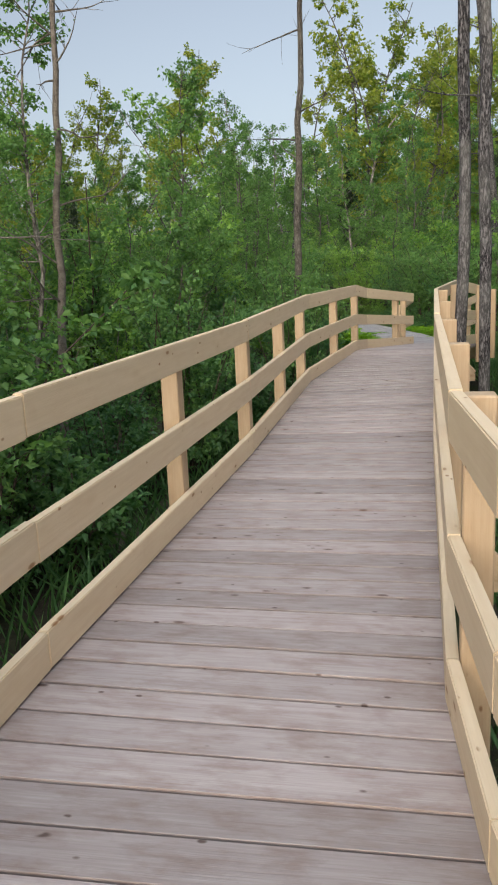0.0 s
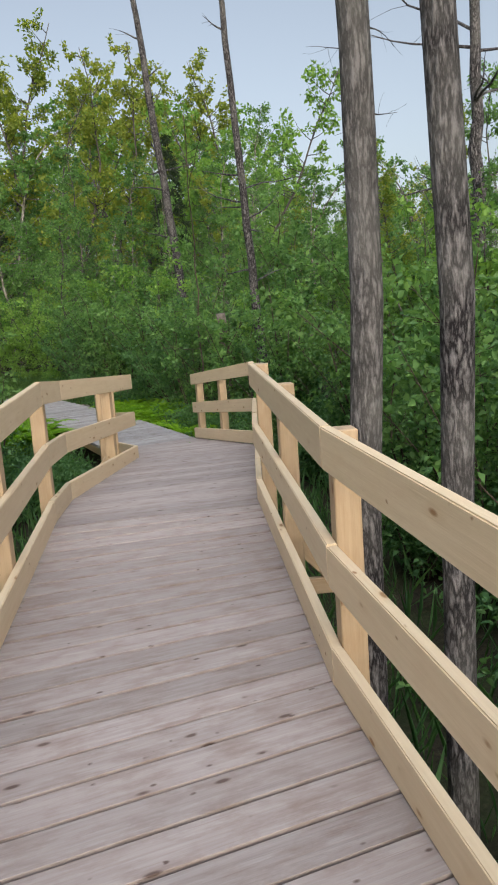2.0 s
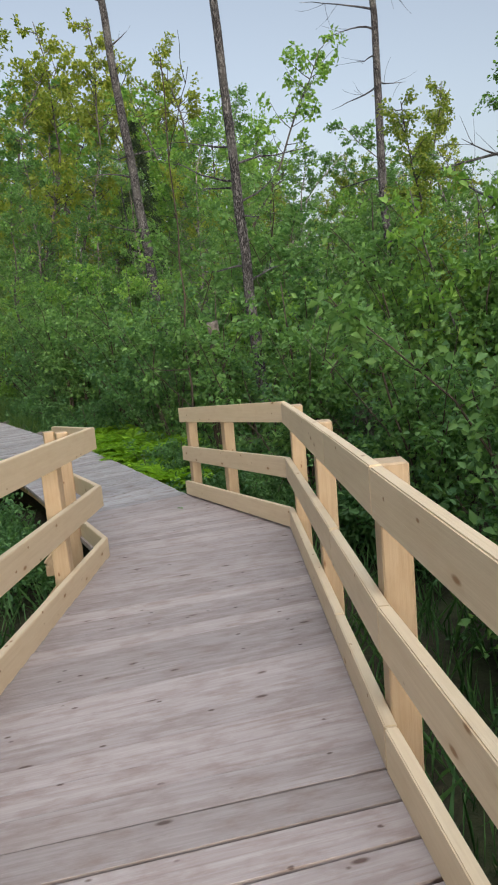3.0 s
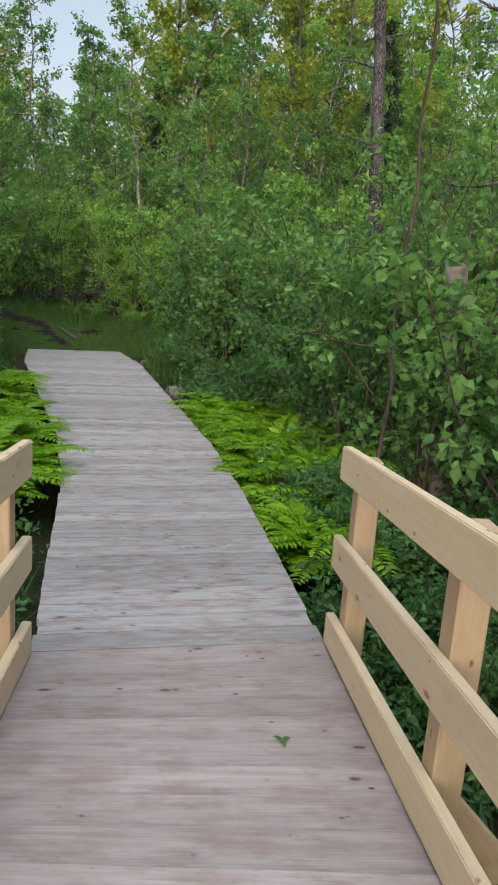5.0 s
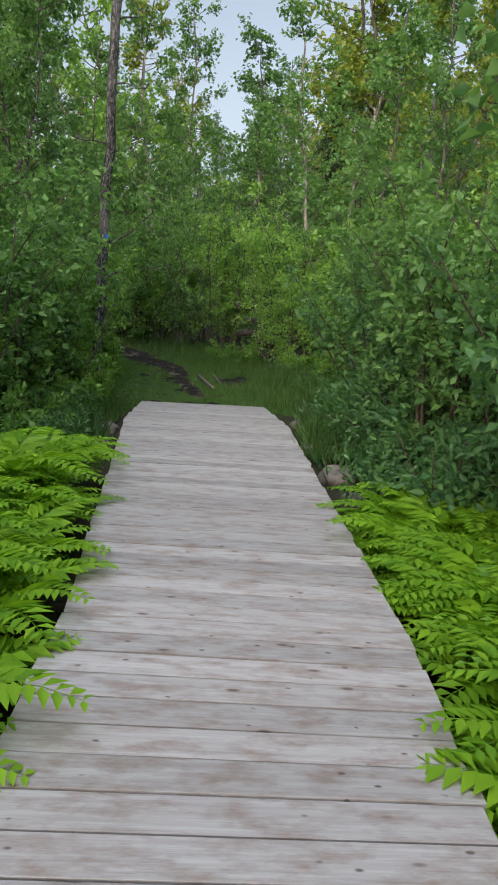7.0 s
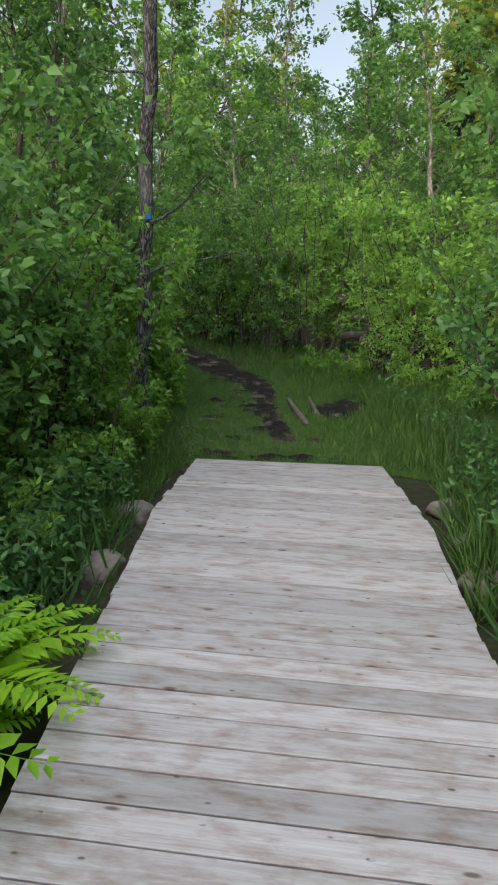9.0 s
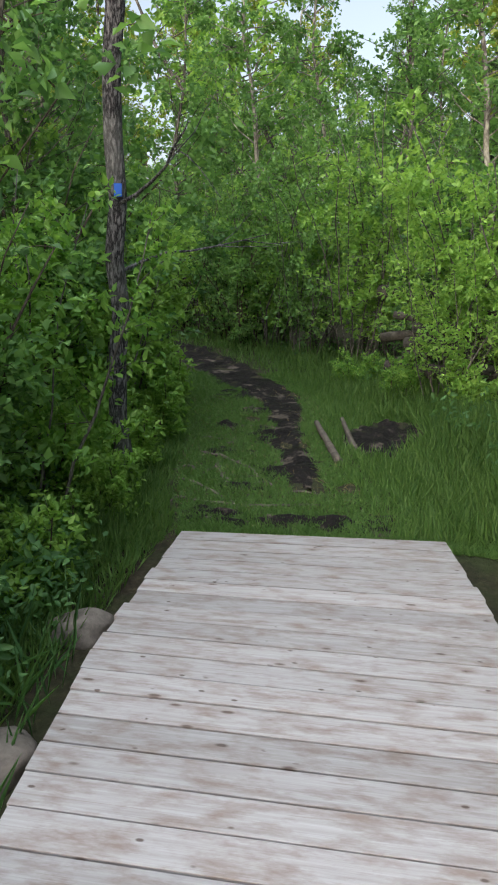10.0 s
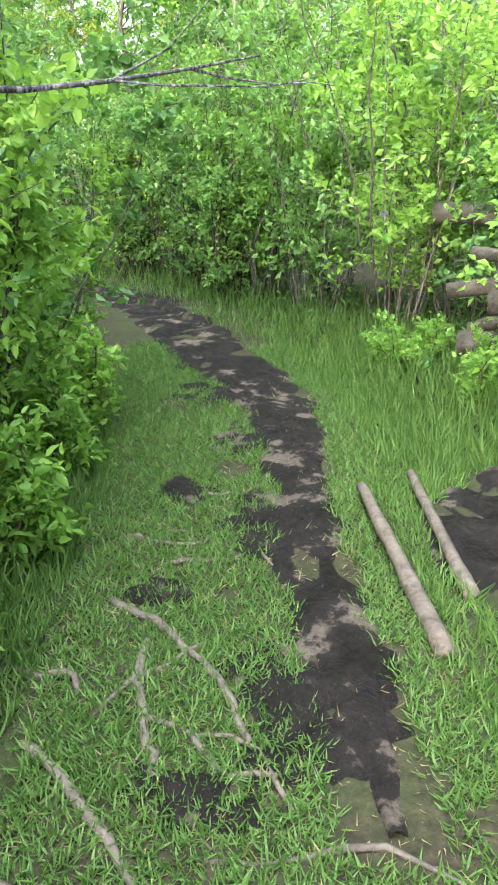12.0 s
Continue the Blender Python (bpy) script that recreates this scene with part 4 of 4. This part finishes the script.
# ---- grass ----
def blades(name, label, count, region, height, mat, width=0.006, lean=0.5, grow=None):
    pos = []
    tries = 0
    while len(pos) < count and tries < count * 6:
        tries += 1
        x, y = region()
        if x is None:
            continue
        pos.append((x, y, ground_z(x, y) - 0.01))
    pos = np.array(pos)
    n = len(pos)
    h = height * rng.uniform(0.45, 1.25, n)
    if grow:
        h *= np.array([grow(x, y) for x, y, z in pos])
    d = np.stack([rng.normal(0, lean, n), rng.normal(0, lean, n), np.ones(n)], 1)
    nor = rng.normal(0, 1, (n, 3))
    me = leaf_mesh(name, pos, d, nor, h, np.full(n, width) * rng.uniform(0.7, 1.4, n), mat, 0.05)
    return tagged(new(name, me), label, "grass", kind="stuff")


def bog(x, y):
    """The churned mud beside the poles."""
    return ((x - 2.98) / 0.36) ** 2 + ((y - 27.55) / 0.75) ** 2 < 1 + 0.5 * noise.noise(Vector((x * 5, y * 5, 0)))


def tall_zone():
    x, y = rng.uniform(-2.5, 6), 24.6 + rng.gamma(2.0, 2.0)
    if rng.uniform() < 0.22:
        x, y = rng.uniform(1.0, 5.2), rng.uniform(22.6, 25.6)
    t = trail_off(x, y)
    lim = 0.75 if x < 2.2 else 0.55
    if y > 38 or t < lim or (y > 25.2 and t > 3.0) or (y < 25.2 and 1.72 < x < 3.85) or bog(x, y):
        return None, None
    return x, y


def short_zone():
    x, y = rng.uniform(0.0, 4.4), 25.08 + 6 * rng.uniform() ** 1.4
    t = trail_off(x, y)
    mud = abs(x - float(np.interp(y, [m[1] for m in MUD], [m[0] for m in MUD])))
    if t > 1.4 or (y > 25.9 and mud < 0.13 + 0.25 * min(1, max(0, (y - 28) / 2.5)) + 0.09 * noise.noise(Vector((y * 3, 0, 0)))) or noise.noise(Vector((x * 3.4, y * 3.4, 3))) < -0.46 - 0.15 * (t > 0.6) or bog(x, y):
        return None, None
    return x, y


def straw_zone():
    x, y = rng.uniform(0.6, 3.4), rng.uniform(25.3, 30)
    if trail_off(x, y) > 0.7:
        return None, None
    return x, y


def swamp_zone():
    y = rng.uniform(-2, 24)
    s = 0 if rng.uniform() < 0.5 else 1
    if 16.3 < y < 22:
        return None, None
    edge = float(np.interp(y, [e[s][1] for e in EDGE], [e[s][0] for e in EDGE]))
    return edge + (-1 if s == 0 else 1) * (0.14 + abs(rng.normal(0.0, 1.3))), y


blades("tall_grass", "tall fresh green grass beside the path", 60000, tall_zone, 0.30, M_grass, 0.007, 0.4, lambda x, y: 0.3 + 0.7 * min(1, max(0, trail_off(x, y) - 0.6) / 1.0))
blades("short_grass", "short trampled grass on the path", 115000, short_zone, 0.06, M_grass, 0.006, 0.9)
blades("dry_straw", "dry trampled straw on the path", 9000, straw_zone, 0.06, M_drygrass, 0.004, 4.0)
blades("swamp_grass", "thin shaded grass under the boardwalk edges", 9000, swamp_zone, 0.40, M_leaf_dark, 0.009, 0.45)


def undergrowth():
    """Low leafy plants on the forest floor."""
    P, D = [], []
    while len(P) < 24000:
        x, y = rng.uniform(-5, 9), rng.uniform(-3, 34)
        if rng.uniform() < 0.5:
            y = rng.uniform(14, 25.5)
            s = int(rng.integers(2))
            x = float(np.interp(y, [e[s][1] for e in EDGE], [e[s][0] for e in EDGE])) + (2 * s - 1) * rng.uniform(0.2, 1.7)
        if keep_off(x, y, 1.3 if y < 14.5 else 0.42 if y > 21.5 else 0.16) or (y > 24.6 and trail_off(x, y) < 1.5) or (17.0 < y < 21.7 and 0.2 < deck_mid(y) - x < 2.4) or (16.3 < y < 21.2 and 0.2 < x - deck_mid(y) < 2.0):
            continue
        z = ground_z(x, y)
        h = rng.uniform(0.08, 0.5)
        for k in range(5):
            P.append((x + rng.normal(0, 0.07), y + rng.normal(0, 0.07), z + h * rng.uniform(0.4, 1.0)))
            D.append(unit(np.array([rng.normal(), rng.normal(), 0.1])))
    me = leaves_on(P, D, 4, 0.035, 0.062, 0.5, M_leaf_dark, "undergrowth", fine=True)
    tagged(new("undergrowth", me), "low leafy plants covering the forest floor", "undergrowth", kind="stuff")


undergrowth()


# ---- fallen leaves on the boards ----
def fallen_leaf(x, y, z, turn):
    ob = new("fallen_leaf", leaf_mesh("fallen_leaf", np.array([[0, 0, 0.0], [0, 0, 0.004], [0.0, 0.0, 0.002]]), np.array([[1, 0, 0.1], [-0.3, 1, 0.1], [-0.4, -1, 0.15]]), np.array([[0, 0, 1.0]] * 3), np.array([0.04, 0.035, 0.035]), np.array([0.022, 0.02, 0.02]), M_leaf, 0.2, True))
    ob.matrix_world = pose(x, y, z, 0, 0, turn)
    tagged(ob, "small green leaf fallen on the boards", "leaf", "fallen leaves")


fallen_leaf(3.72, 14.35, deck_z(14.35) + 0.006, 30)
fallen_leaf(1.84, 7.33, deck_z(7.35) + 0.15, 80)


def blaze(x, y, z, turn):
    """A small painted plate nailed to a trunk."""
    bm = bmesh.new()
    board(bm, pose(0, 0, 0), (0.05, 0.006, 0.08), 0.002)
    ob = tagged(part("trail_marker", bm, M_blue), "small blue trail marker on a tree trunk", "trail marker")
    ob.matrix_world = pose(x, y, z, 0, 0, turn)


blaze(1.30, 25.58, 1.98, 26)


# ---- planks of the boardwalk ----
def build_planks():
    lens = [((Vector(l1) + Vector(r1)) / 2 - (Vector(l0) + Vector(r0)) / 2).length for (l0, r0), (l1, r1) in zip(EDGE, EDGE[1:])]
    cum = [0.0]
    for v in lens:
        cum.append(cum[-1] + v)
    n = int(round(cum[-1] / PITCH))
    step = cum[-1] / n

    def edge_at(s, over):
        i = max(k for k in range(len(cum) - 1) if cum[k] <= s + 1e-6)
        f = (s - cum[i]) / lens[i]
        l = Vector(EDGE[i][0]).lerp(Vector(EDGE[i + 1][0]), f)
        r = Vector(EDGE[i][1]).lerp(Vector(EDGE[i + 1][1]), f)
        w = (r - l).normalized()
        y = (l.y + r.y) / 2
        return l - w * over, r + w * over

    for k in range(n):
        s0, s1 = k * step, (k + 1) * step
        railed = (s0 + s1) / 2 < cum[RAILED]
        over = 0.05 if railed else random.uniform(-0.008, 0.012)
        gap = random.uniform(0.003, 0.0055)
        l0, r0 = edge_at(s0 + gap, over)
        l1, r1 = edge_at(s1 - gap, over)
        c = (l0 + r0 + l1 + r1) / 4
        w = ((r0 - l0) + (r1 - l1)).normalized()
        rot = Matrix(((w.x, -w.y, 0), (w.y, w.x, 0), (0, 0, 1))).to_4x4()
        lift = random.uniform(-0.0015, 0.0015)
        cz = deck_z(c.y)
        rot.translation = (c.x, c.y, cz)
        inv = rot.inverted()
        bm = bmesh.new()
        q = []
        for z in (-0.038, 0.0):
            q.append([bm.verts.new(inv @ Vector((p.x, p.y, deck_z((p.y * 0.3 + c.y * 0.7)) + z + lift))) for p in (l0, r0, r1, l1)])
        bm.faces.new(q[0][::-1])
        bm.faces.new(q[1])
        for j in range(4):
            bm.faces.new((q[0][j], q[0][(j + 1) % 4], q[1][(j + 1) % 4], q[1][j]))
        top = [e for e in bm.edges if all(v in q[1] for v in e.verts)]
        bmesh.ops.bevel(bm, geom=top, offset=0.0012, segments=1, affect='EDGES')
        o = part("plank", bm, M_deck if railed else M_grey, walkway)
        o.matrix_world = rot


build_planks()
